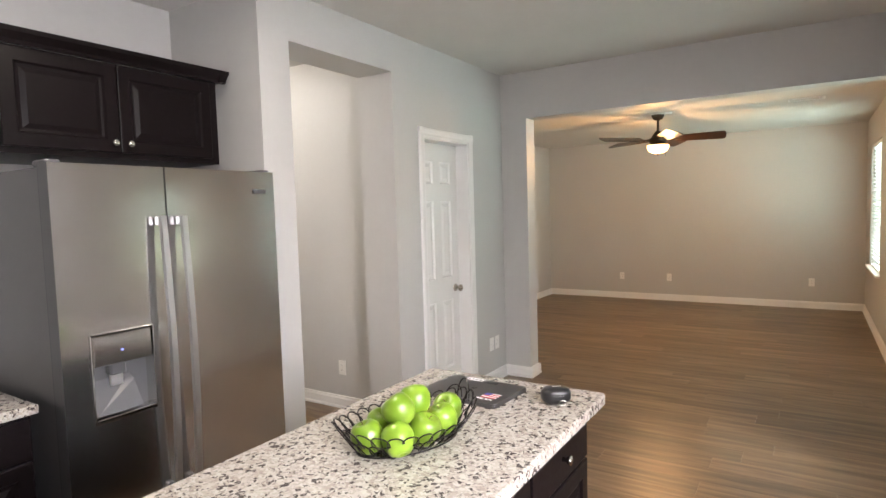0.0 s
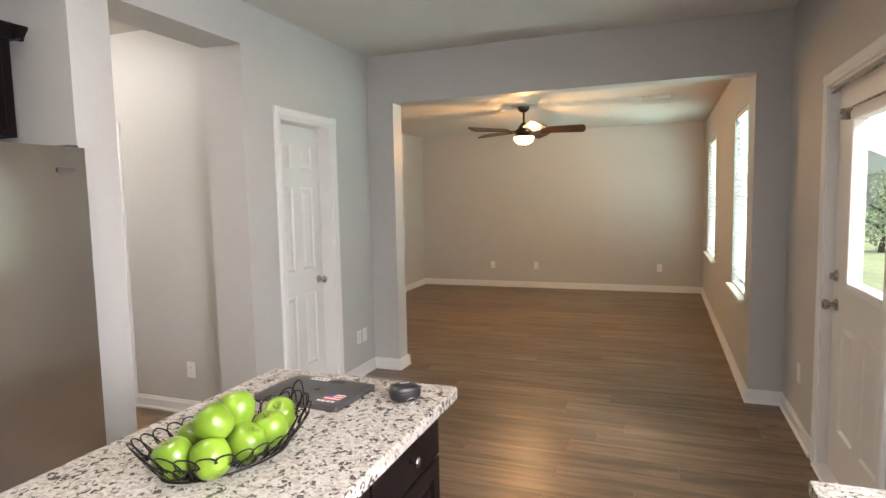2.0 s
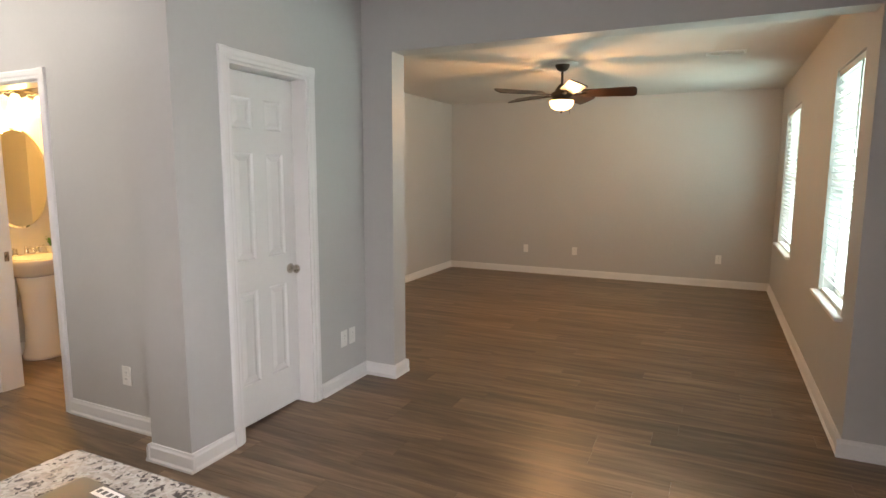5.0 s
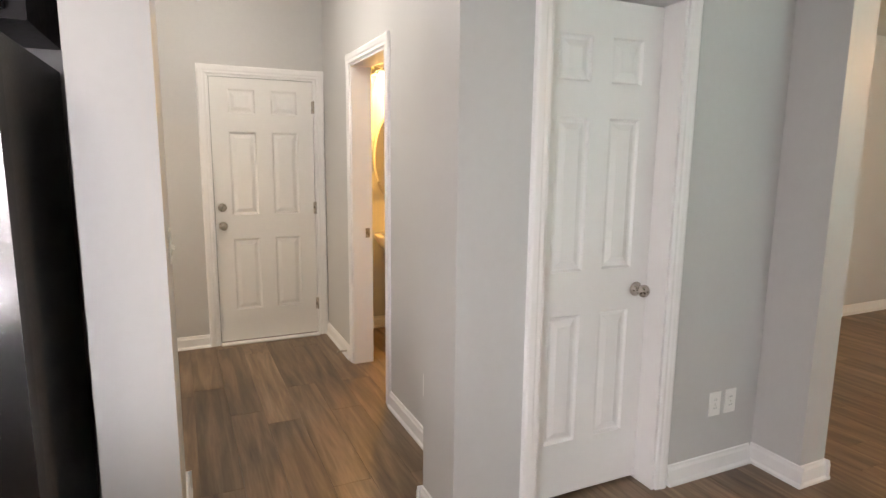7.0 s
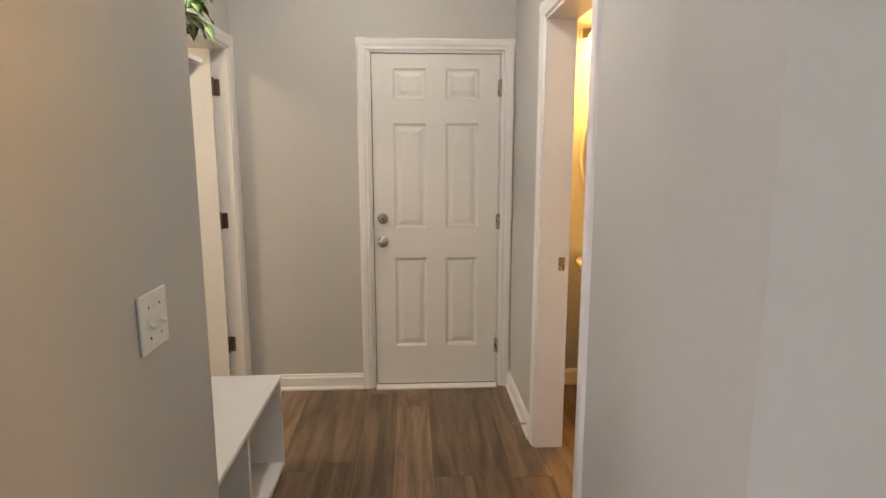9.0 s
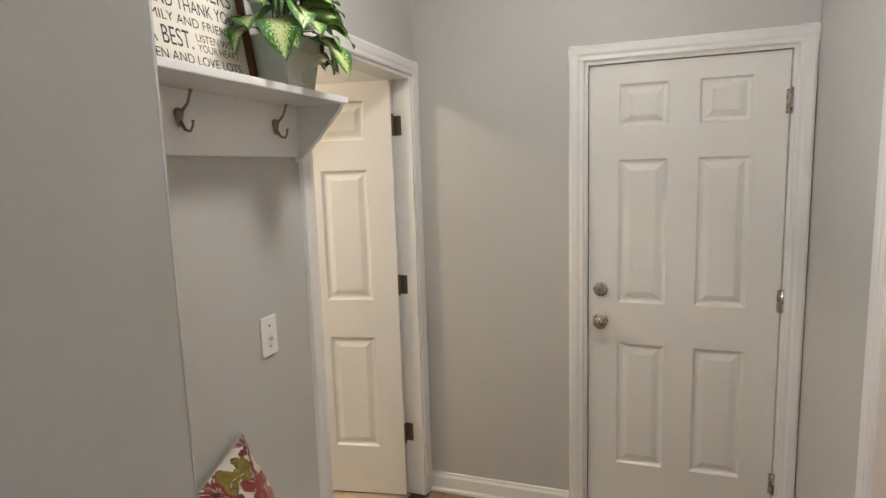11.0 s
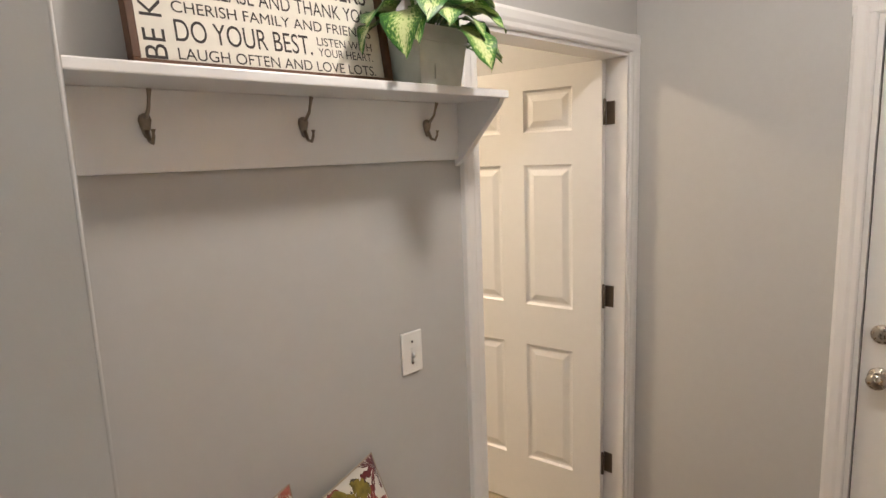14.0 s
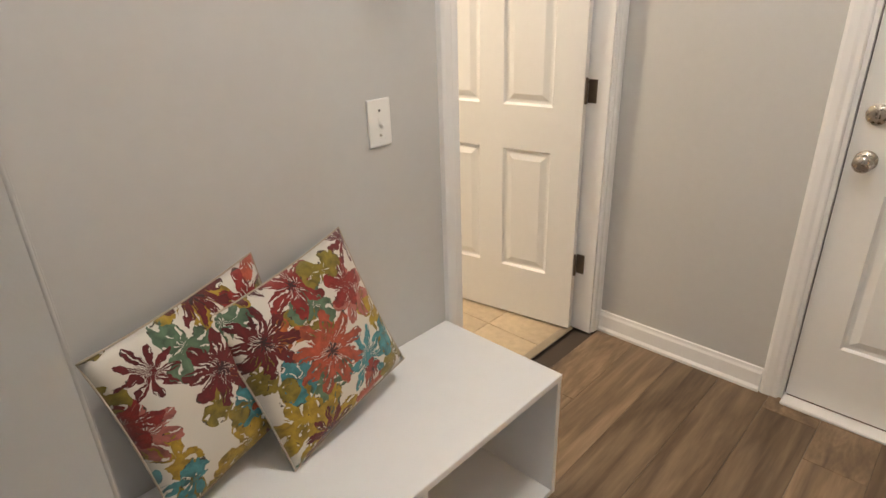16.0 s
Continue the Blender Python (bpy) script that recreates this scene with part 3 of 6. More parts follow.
def side_counter(name, x0, x1, y0, y1, front, label):
    t = thing(name, label, "cabinet")
    fx = x1 if front > 0 else x0
    body = B()
    box(body, (x0 + (0.03 if front < 0 else 0), y0, 0.10), (x1 - (0.03 if front > 0 else 0), y1 - 0.012, 0.865))
    box(body, (x0 + (0.1 if front < 0 else 0), y0, 0), (x1 - (0.1 if front > 0 else 0), y1 - 0.02, 0.10))
    part("body", body, M_ESP, t)
    c = fx - front * 0.012
    u1 = y1 - 0.02
    while u1 - 0.45 > y0:
        cab_front(t, "drawer", "x", c, front, u1 - 0.45, u1, 0.70, 0.85, (u1 - 0.225, 0.775))
        cab_front(t, "cabinet_door", "x", c, front, u1 - 0.45, u1, 0.115, 0.69, (u1 - 0.40, 0.62))
        u1 -= 0.46
    bm = B()
    box(bm, (x0 - (0.02 if front < 0 else 0), y0, 0.867), (x1 + (0.02 if front > 0 else 0), y1, 0.902), 0.006, 2)
    single("countertop", bm, M_GRANITE, "speckled white and black granite countertop against the wall", "countertop")


island()
side_counter("base_cabinet_fridge_side", -3.136, -2.36, 0.0, 2.76, 1, "espresso base cabinet with drawers beside the refrigerator")
side_counter("base_cabinet_window_side", 0.33, 0.82, 0.0, 3.43, -1, "espresso base cabinet under a granite worktop by the back door")

FX, FY0, FYM, FY1, FZ = -2.22, 2.79, 3.213, 3.775, 1.755


def fridge():
    t = thing("refrigerator", "stainless steel side-by-side refrigerator with water dispenser", "refrigerator")
    part("cabinet", box(B(), (-3.10, FY0 + 0.004, 0.03), (FX - 0.075, FY1 - 0.004, FZ - 0.012), 0.006), M_FRSIDE, t, "grey painted cabinet")
    part("door_gasket", box(B(), (FX - 0.076, FY0 + 0.001, 0.045), (FX - 0.0695, FY1 - 0.001, FZ - 0.004)), M_BLACK, t, "black rubber door gasket")
    part("kick_grille", box(B(), (-3.0, FY0 + 0.02, 0.0), (FX - 0.09, FY1 - 0.02, 0.03)), M_BLACK, t)

    def door(u0, u1, hole=None):
        # bowed front: a strip of quads across, with a dispenser hole left open
        n = 14
        bm = B()
        us = [u0 + (u1 - u0) * k / n for k in range(n + 1)]
        if hole:
            us = sorted({*us, hole[0], hole[1]})
            us = [u for u in us if u in hole[:2] or min(abs(u - hole[0]), abs(u - hole[1])) > 0.012]
        zs = sorted({0.045, FZ, *(hole[2:] if hole else ())})

        def dx(u):
            s = (u - FY0) / (FY1 - FY0) * 2 - 1
            return FX + 0.003 * (1 - s * s)

        front = {(u, z): bm.verts.new((dx(u), u, z)) for u in us for z in zs}
        back = {(u, z): bm.verts.new((FX - 0.07, u, z)) for u in us for z in zs}
        for a, b in zip(us, us[1:]):
            for c, d in zip(zs, zs[1:]):
                if hole and hole[0] <= (a + b) / 2 <= hole[1] and hole[2] <= (c + d) / 2 <= hole[3]:
                    continue
                f = bm.faces.new([front[k] for k in ((a, c), (b, c), (b, d), (a, d))])
                f.smooth = True
                bm.faces.new([back[k] for k in ((a, c), (b, c), (b, d), (a, d))])
            for z in (zs[0], zs[-1]):
                bm.faces.new((front[a, z], front[b, z], back[b, z], back[a, z]))
        for u in (us[0], us[-1]):
            for c, d in zip(zs, zs[1:]):
                bm.faces.new((front[u, c], front[u, d], back[u, d], back[u, c])).material_index = 1
        for e in bm.edges:
            e.smooth = len({f.smooth for f in e.link_faces}) == 1
        leaf = part("door", bm, M_STEEL, t, "brushed stainless steel door with dark edges")
        leaf.data.materials.append(M_DGREY)
        return leaf

    hole = (2.885, 3.125, 0.80, 1.135)
    left = door(FY0, FYM - 0.004, hole)
    right = door(FYM + 0.004, FY1)
    # dispenser
    h0, h1, z0, z1 = hole
    d = part("dispenser_housing", box(B(), (FX - 0.065, h0, z0), (FX - 0.055, h1, z1)), M_DGREY, t, "grey ice and water dispenser recess")
    bm = B()
    for a, b, c, e in ((h0, h0 + 0.005, z0, z1), (h1 - 0.005, h1, z0, z1), (h0 + 0.005, h1 - 0.005, z1 - 0.005, z1), (h0 + 0.005, h1 - 0.005, z0, z0 + 0.016)):
        box(bm, (FX - 0.055, a, c), (FX + 0.010, b, e), 0.002)
    part("dispenser_trim", bm, M_CHROME, t, "bright chrome dispenser trim")
    part("control_panel", box(B(), (FX - 0.05, h0 + 0.009, z1 - 0.125), (FX + 0.006, h1 - 0.009, z1 - 0.009), 0.004), M_STEEL, t)
    blue = mat("blue_indicator", (0.2, 0.25, 0.9), 0.4, emit=(0.3, 0.35, 1.0), watts=0.6)
    part("indicator", box(B(), (FX + 0.005, h0 + 0.11, z1 - 0.078), (FX + 0.008, h0 + 0.118, z1 - 0.072)), blue, t)
    part("spout", box(B(), (FX - 0.05, h0 + 0.075, z1 - 0.17), (FX - 0.01, h0 + 0.135, z1 - 0.126), 0.006), M_DGREY, t)
    part("paddle", box(B(), (FX - 0.04, h0 + 0.08, z1 - 0.215), (FX - 0.028, h0 + 0.13, z1 - 0.165), 0.004), M_BAR, t)
    bm = B()
    v = [bm.verts.new(p) for p in ((FX - 0.050, h0 + 0.012, z0 + 0.15), (FX + 0.004, h0 + 0.012, z0 + 0.026), (FX + 0.004, h1 - 0.055, z0 + 0.026), (FX - 0.030, h1 - 0.070, z0 + 0.13), (FX - 0.050, h1 - 0.075, z0 + 0.15))]
    bm.faces.new((v[0], v[1], v[2], v[3], v[4]))
    r = bmesh.ops.extrude_face_region(bm, geom=bm.faces[:])
    bmesh.ops.translate(bm, verts=[q for q in r["geom"] if isinstance(q, bmesh.types.BMVert)], vec=(-0.004, 0, -0.003))
    part("drip_ramp", bm, mat("grey_tray", (0.085, 0.085, 0.092), 0.4, grain=0.05), t)
    # handles: long flat bars, slightly bowed
    for u, dr in ((FYM - 0.045, left), (FYM + 0.045, right)):
        bm = B()
        n = 16
        last = None
        for k in range(n + 1):
            s = k / n
            z = 0.43 + (1.56 - 0.43) * s
            x = FX + 0.044 + 0.022 * math.sin(math.pi * s)
            w = 0.0165
            ring = [bm.verts.new(p) for p in ((x, u - w, z), (x + 0.012, u - w * 0.7, z), (x + 0.012, u + w * 0.7, z), (x, u + w, z))]
            if last:
                for q in range(4):
                    bm.faces.new((last[q], last[(q + 1) % 4], ring[(q + 1) % 4], ring[q]))
            else:
                bm.faces.new(ring[::-1])
            last = ring
        bm.faces.new(last)
        for z in (0.45, 1.54):
            box(bm, (FX + 0.008, u - 0.012, z - 0.018), (FX + 0.042, u + 0.012, z + 0.018), 0.003)
        part("handle", bm, M_BAR, dr)
    # maker's badge as a plain shape, hinge covers
    part("badge", box(B(), (FX + 0.004, FY1 - 0.125, 1.652), (FX + 0.010, FY1 - 0.055, 1.672), 0.002), M_DGREY, right)
    for u in (FY0 + 0.03, FY1 - 0.03):
        part("hinge_cover", box(B(), (FX - 0.12, u - 0.025, FZ - 0.012), (FX - 0.02, u + 0.025, FZ + 0.012), 0.006), M_DGREY, t)


fridge()


def upper_cabinet():
    t = thing("upper_cabinet", "espresso two-door wall cabinet with crown over the refrigerator", "cabinet")
    x0, xf, y0, y1, z0, z1 = -3.138, -2.62, 2.80, 3.775, 1.82, 2.235
    part("body", box(B(), (x0, y0, z0), (xf, y1, z1)), M_ESP, t)
    for a, b, k in ((y0 + 0.012, 3.255, 3.225), (3.261, y1 - 0.05, 3.292)):
        cab_front(t, "cabinet_door", "x", xf + 0.020, 1, a, b, z0 + 0.025, z1 - 0.01, (k, z0 + 0.065))
    bm = B()
    prof = [(0, 0), (0.020, 0), (0.026, 0.014), (0.048, 0.040), (0.052, 0.058), (0, 0.058)]
    sweep(bm, prof, (xf + 0.004, y0, z1), (xf + 0.004, y1 + 0.045, z1), (1, 0, 0))
    sweep(bm, prof, (xf + 0.05, y1, z1), (x0, y1, z1), (0, 1, 0))
    part("crown_moulding", bm, M_ESP, t)


upper_cabinet()

# ---- back door ----


def back_door():
    y0, y1 = 4.725, 5.635
    w = y1 - y0
    # local x runs along world -y, the face looks to world -x
    t = thing("door_back", "white half-glass exterior door with a curtain rod", "door", (KE + 0.045, y1, 0.02), -90, kind="structure")
    g0, g1, gz0, gz1 = 0.255, 0.80, 1.02, 1.86
    th = 0.044
    bm = B()
    cols = [(0.17, 0.40), (0.51, 0.74)]
    rows = [(0.25, 0.82)]
    xs = sorted({0, w, g0, g1, *[v for c in cols for v in c]})
    zs = sorted({0, 2.02, gz0, gz1, *[v for r in rows for v in r]})
    for a, b in zip(xs, xs[1:]):
        for c, d in zip(zs, zs[1:]):
            mx, mz = (a + b) / 2, (c + d) / 2
            if g0 < mx < g1 and gz0 < mz < gz1:
                continue
            if any(p < mx < q for p, q in cols) and rows[0][0] < mz < rows[0][1]:
                continue
            for fy in (0, th):
                bm.faces.new([bm.verts.new(p) for p in ((a, fy, c), (b, fy, c), (b, fy, d), (a, fy, d))])
    for a, b in cols:
        for c, d in rows:
            for fy, s in ((0, 1), (th, -1)):
                rings(bm, a, b, c, d, [(0, 0), (0.009, 0.010 * s), (0.016, 0.011 * s), (0.016, 0.016 * s)], fy)
    for q in (((0, 0, 0), (w, 0, 0), (w, th, 0), (0, th, 0)), ((0, 0, 2.02), (w, 0, 2.02), (w, th, 2.02), (0, th, 2.02)), ((0, 0, 0), (0, th, 0), (0, th, 2.02), (0, 0, 2.02)), ((w, 0, 0), (w, th, 0), (w, th, 2.02), (w, 0, 2.02))):
        bm.faces.new([bm.verts.new(p) for p in q])
    bmesh.ops.remove_doubles(bm, verts=bm.verts[:], dist=1e-5)
    part("slab", bm, M_DOOR, t)
    for a, b in cols:
        c, d = rows[0]
        bm = B()
        bm.faces.new(rings(bm, a + 0.016, b - 0.016, c + 0.016, d - 0.016, [(0, 0.011), (0.005, 0.011), (0.030, 0.002)]))
        bm.faces.new(rings(bm, a + 0.016, b - 0.016, c + 0.016, d - 0.016, [(0, th - 0.011), (0.005, th - 0.011), (0.030, th - 0.002)]))
        part("panel", bm, M_DOOR, t)
    bm = B()
    for a, b, c, d in ((g0 - 0.02, g0 + 0.025, gz0 - 0.02, gz1 + 0.02), (g1 - 0.025, g1 + 0.02, gz0 - 0.02, gz1 + 0.02), (g0 + 0.025, g1 - 0.025, gz0 - 0.02, gz0 + 0.025), (g0 + 0.025, g1 - 0.025, gz1 - 0.025, gz1 + 0.02)):
        box(bm, (a, -0.014, c), (b, th + 0.01, d), 0.004)
    part("glazing_frame", bm, M_TRIM, t)
    pane = part("pane", box(B(), (g0 + 0.02, 0.018, gz0 + 0.02), (g1 - 0.02, 0.024, gz1 - 0.02)), M_GLASS, t, "clear glass pane")
    pane.visible_shadow = False
    knob(t, 0.075, 0.90)
    deadbolt(t, 0.065, 1.05)
    for z in (0.32, 1.03, 1.74):
        hinge(t, (w + 0.004, -0.008, z), M_DGREY, (-0.4, 0))
    part("frame_rod", tube(B(), [(-0.02, -0.035, 2.005), (w + 0.02, -0.035, 2.005)], 0.007, 10), M_NICKEL, t, "nickel rod across the door head")
    rod = part("curtain_rod", tube(B(), [(g0 - 0.06, -0.045, gz1 + 0.02), (g1 + 0.06, -0.045, gz1 + 0.02)], 0.006, 10), M_NICKEL, t, "thin nickel curtain rod")
    for x in (g0 - 0.05, g1 + 0.05):
        part("bracket", box(B(), (x - 0.008, -0.048, gz1 - 0.02), (x + 0.008, 0.0, gz1 + 0.035), 0.003), M_NICKEL, rod)
    single("back_door_threshold", box(B(), (KE - 0.03, 4.722, 0.0), (KE + 0.12, 5.638, 0.018), 0.004), M_TRIM, "pale threshold under the back door", "threshold", kind="structure")


back_door()

# ---- windows with blinds ----


def window(name, u0, u1, x, thick, z0, z1, blind=True):
    t = thing(name, "white vinyl sash window with white blinds and a sill", "window", kind="structure")
    bm = B()
    xa, xb = x + thick - 0.07, x + thick - 0.01
    for a, b, c, d in ((u0, u0 + 0.045, z0, z1), (u1 - 0.045, u1, z0, z1), (u0 + 0.045, u1 - 0.045, z0, z0 + 0.045), (u0 + 0.045, u1 - 0.045, z1 - 0.045, z1), (u0 + 0.045, u1 - 0.045, (z0 + z1) / 2 - 0.02, (z0 + z1) / 2 + 0.02)):
        box(bm, (xa, a, c), (xb, b, d), 0.003)
    part("window_frame", bm, M_VINYL, t)
    mid = (z0 + z1) / 2
    for c, d in ((z0 + 0.045, mid - 0.02), (mid + 0.02, z1 - 0.045)):
        p = part("pane", box(B(), (xa + 0.02, u0 + 0.044, c), (xa + 0.025, u1 - 0.044, d)), M_GLASS, t)
        p.visible_shadow = False
    if not blind:
        return
    part("window_sill", box(B(), (x - 0.045, u0 - 0.05, z0 - 0.022), (x + thick - 0.07, u1 + 0.05, z0 + 0.002), 0.006, 2), M_TRIM, t)
    bl = thing("window_blind", "white horizontal-slat blinds lowered with open slats", "blind", group="living room blinds")
    part("head_rail", box(B(), (x + 0.012, u0 + 0.006, z1 - 0.045), (x + 0.055, u1 - 0.006, z1 - 0.002), 0.004), M_BLIND, bl)
    me = None
    n = int((z1 - z0 - 0.09) / 0.044)
    for k in range(n):
        z = z1 - 0.07 - 0.044 * k
        if me is None:
            bm = B()
            box(bm, (-0.024, u0 + 0.008, -0.0012), (0.024, u1 - 0.008, 0.0012))
            me = mesh_of("slat", bm, M_BLIND)
        s = new("slat", me)
        s.parent = bl
        s.matrix_local = pose(x + 0.034, 0, z, 0, 34, 0)
    part("bottom_rail", box(B(), (x + 0.012, u0 + 0.008, z0 + 0.006), (x + 0.056, u1 - 0.008, z0 + 0.022), 0.003), M_BLIND, bl)
    for u in (u0 + 0.12, u1 - 0.12):
        part("ladder_cord", tube(B(), [(x + 0.008, u, z0 + 0.02), (x + 0.008, u, z1 - 0.04)], 0.0012, 5), M_BLIND, bl)
    part("tilt_wand", tube(B(), [(x + 0.004, u0 + 0.07, z1 - 0.05), (x + 0.002, u0 + 0.07, z1 - 0.65)], 0.004, 6), M_BLIND, bl)


window("window_1", *W_NEAR, LE, 0.16, *WZ)
window("window_2", *W_FAR, LE, 0.16, *WZ)
# unseen window without blinds, assumed from the cool daylight on the pier
window("window_3", 1.75, 3.05, KE, 0.12, 1.1, 2.2, False)

# ---- ceiling fan ----


def ceiling_fan():
    x, y, z = -1.50, 8.775, CL
    t = thing("ceiling_fan", "bronze ceiling fan with walnut blades and lit glass bowl", "ceiling fan", (x, y, z))
    part("canopy", lathe(B(), [(0.02, -0.075), (0.05, -0.06), (0.068, -0.03), (0.072, 0.0)], n=28), M_BRONZE, t)
    part("ceiling_medallion", lathe(B(), [(0.13, -0.010), (0.145, -0.006), (0.15, 0.0)], n=40), M_CEIL, t)
    part("downrod", lathe(B(), [(0.013, -0.20), (0.013, -0.06)], n=14), M_BRONZE, t)
    part("motor", lathe(B(), [(0.05, -0.345), (0.085, -0.33), (0.10, -0.305), (0.100, -0.275), (0.070, -0.262), (0.058, -0.235), (0.034, -0.205), (0.024, -0.19)], n=32), M_BRONZE, t)
    # disc added above the bulb to keep its up-light off the near blades
    part("light_stop_plate", lathe(B(), [(0.06, -0.352), (0.112, -0.350), (0.116, -0.344), (0.05, -0.340)], n=32), M_BRONZE, t)
    part("light_bowl", lathe(B(), [(0.012, -0.445), (0.06, -0.438), (0.098, -0.415), (0.118, -0.38), (0.118, -0.352), (0.10, -0.346)], n=32), M_SHADE, t, "lit frosted glass light bowl").visible_shadow = False
    part("bowl_finial", lathe(B(), [(0.004, -0.468), (0.010, -0.462), (0.010, -0.45), (0.006, -0.444)], n=12), M_BRONZE, t)
    part("pull_chain", tube(B(), [(0.085, -0.03, -0.345), (0.09, -0.032, -0.48)], 0.0018, 6), M_BRONZE, t)
    bm = B()
    n = 14
    pts = []
    for k in range(n + 1):
        s = k / n
        pts.append((0.19 + 0.48 * s, 0.070 + 0.020 * s))
    edge = [(r, w) for r, w in pts] + [(0.69, 0.074), (0.70, 0.040)]
    up = [bm.verts.new((r, w, 0.004)) for r, w in edge] + [bm.verts.new((r, -w, 0.004)) for r, w in reversed(edge)]
    dn = [bm.verts.new((v.co.x, v.co.y, -0.004)) for v in up]
    bm.faces.new(up)
    bm.faces.new(dn[::-1])
    for k in range(len(up)):
        bm.faces.new((up[k], dn[k], dn[(k + 1) % len(up)], up[(k + 1) % len(up)]))
    blade_me = mesh_of("blade", bm, M_BLADE)
    bm = B()
    box(bm, (0.09, -0.016, -0.006), (0.24, 0.016, 0.004), 0.003)
    box(bm, (0.20, -0.04, 0.004), (0.26, 0.04, 0.008), 0.002)
    iron_me = mesh_of("blade_iron", bm, M_BRONZE)
    for k in range(5):
        b = new("blade", blade_me)
        b.parent = t
        b.matrix_local = pose(0, 0, -0.285, 0, 0, 8 + 72 * k) @ pose(0, 0, 0, -20, 0, 0)
        i = new("blade_iron", iron_me)
        i.parent = b
        i.matrix_local = pose(0, 0, -0.010)


ceiling_fan()


def ceiling_vent():
    t = thing("ceiling_vent", "white louvred metal ceiling register", "vent", (-0.07, 8.82, CL))
    bm = B()
    for a, b, c, d in ((-0.16, 0.16, -0.085, -0.065), (-0.16, 0.16, 0.065, 0.085), (-0.16, -0.14, -0.065, 0.065), (0.14, 0.16, -0.065, 0.065)):
        box(bm, (a, c, -0.008), (b, d, 0))
    part("frame", bm, M_WHITEP, t)
    part("backing", box(B(), (-0.14, -0.065, -0.002), (0.14, 0.065, -0.001)), M_SLOT, t)
    for k in range(7):
        s = part("slat", box(B(), (-0.14, -0.006, -0.001), (0.14, 0.006, 0.001)), M_WHITEP, t)
        s.matrix_local = pose(0, -0.057 + 0.019 * k, -0.005, 35, 0, 0)


ceiling_vent()

# ---- wall plates ----


def plate(name, place, turn, toggles=0, gangs=1, label="white duplex outlet in a wall plate"):
    """A plate facing local -y; outlets, or toggles if given."""
    t = thing(name, label, "outlet" if not toggles else "light switch", place, turn)
    w = 0.036 + 0.023 * (gangs - 1)
    part("cover", box(B(), (-w, -0.006, -0.058), (w, 0.0, 0.058), 0.003, 2), M_WHITEP, t)
    if toggles:
        for k in range(toggles):
            x = (k - (toggles - 1) / 2) * 0.046
            part("slot", box(B(), (x - 0.0055, -0.0072, -0.012), (x + 0.0055, -0.005, 0.012)), M_WHITEP, t)
            tg = part("toggle", box(B(), (-0.0045, -0.014, -0.005), (0.0045, 0.0, 0.005), 0.002), M_WHITEP, t)
            tg.matrix_local = pose(x, -0.006, -0.003, 30, 0, 0)
            for z in (-0.030, 0.030):
                part("screw", lathe(B(), [(0.0032, -0.0075), (0.0032, -0.005)], (x, 0, z), "y", 8), M_NICKEL, t)
    else:
        for z in (-0.020, 0.020):
            part("socket", box(B(), (-0.016, -0.0075, z - 0.014), (0.016, -0.005, z + 0.014), 0.002), M_WHITEP, t)
            for x in (-0.0065, 0.0065):
                part("slot", box(B(), (x - 0.001, -0.0078, z - 0.003), (x + 0.001, -0.0070, z + 0.005)), M_SLOT, t)
        part("screw", lathe(B(), [(0.0028, -0.0072), (0.0028, -0.005)], (0, 0, 0), "y", 8), M_NICKEL, t)
    return t


plate("wall_outlet", (WX, 6.325, 0.345), 90, label="white duplex outlet low on the wall by the pantry door")
plate("wall_cable_plate", (WX, 6.425, 0.345), 90, label="white wall plate beside an outlet")
plate("wall_outlet", (-3.14, HN, 0.325), 0, label="white duplex outlet low on the hall wall")
plate("wall_outlet", (KE, 6.12, 0.38), -90, label="white duplex outlet beside the back door")
for x in (-2.65, -1.91, 0.0):
    plate("wall_outlet", (x, LY, 0.37), 0, label="white duplex outlet on the far living room wall")
blank = thing("wall_plate", "painted blank cover plate on the far living room wall", "wall plate", (-1.43, LY, 1.45))
part("cover", box(B(), (-0.036, -0.006, -0.058), (0.036, 0.0, 0.058), 0.003, 2), M_WALL, blank)
for z in (-0.042, 0.042):
    part("screw", lathe(B(), [(0.0032, -0.0075), (0.0032, -0.005)], (0, 0, z), "y", 8), M_WALL, blank)
plate("light_switch", (-2.905, HS, 1.135), 180, 2, 2, label="white double toggle switch on the hall wall")
plate("light_switch", (-4.022, NB, 1.146), 180, 1, label="white toggle switch plate above the bench")

# ---- hall niche: bench and shelf ----


def bench():
    x0, x1, yb, yf, h = -4.233, NX - 0.004, NB + 0.003, 4.012, 0.492
    t = thing("cubby_bench", "white painted entry bench with two open cubbies", "bench")
    part("seat", box(B(), (x0, yb, h - 0.02), (x1, yf, h), 0.003, 2), M_BENCH, t)
    for x in (x0, (x0 + x1) / 2 - 0.009, x1 - 0.018):
        part("side_panel", box(B(), (x + 0.0, yb, 0.07), (x + 0.018, yf - 0.002, h - 0.02), 0.0015), M_BENCH, t)
    part("bottom_shelf", box(B(), (x0 + 0.018, yb, 0.07), (x1 - 0.018, yf - 0.003, 0.088), 0.0015), M_BENCH, t)
    part("back_panel", box(B(), (x0 + 0.018, yb, 0.088), (x1 - 0.018, yb + 0.006, h - 0.021)), M_BENCH, t)
    part("plinth", box(B(), (x0 + 0.004, yb, 0.0), (x1 - 0.004, yf - 0.03, 0.07), 0.0015), M_BENCH, t)


bench()


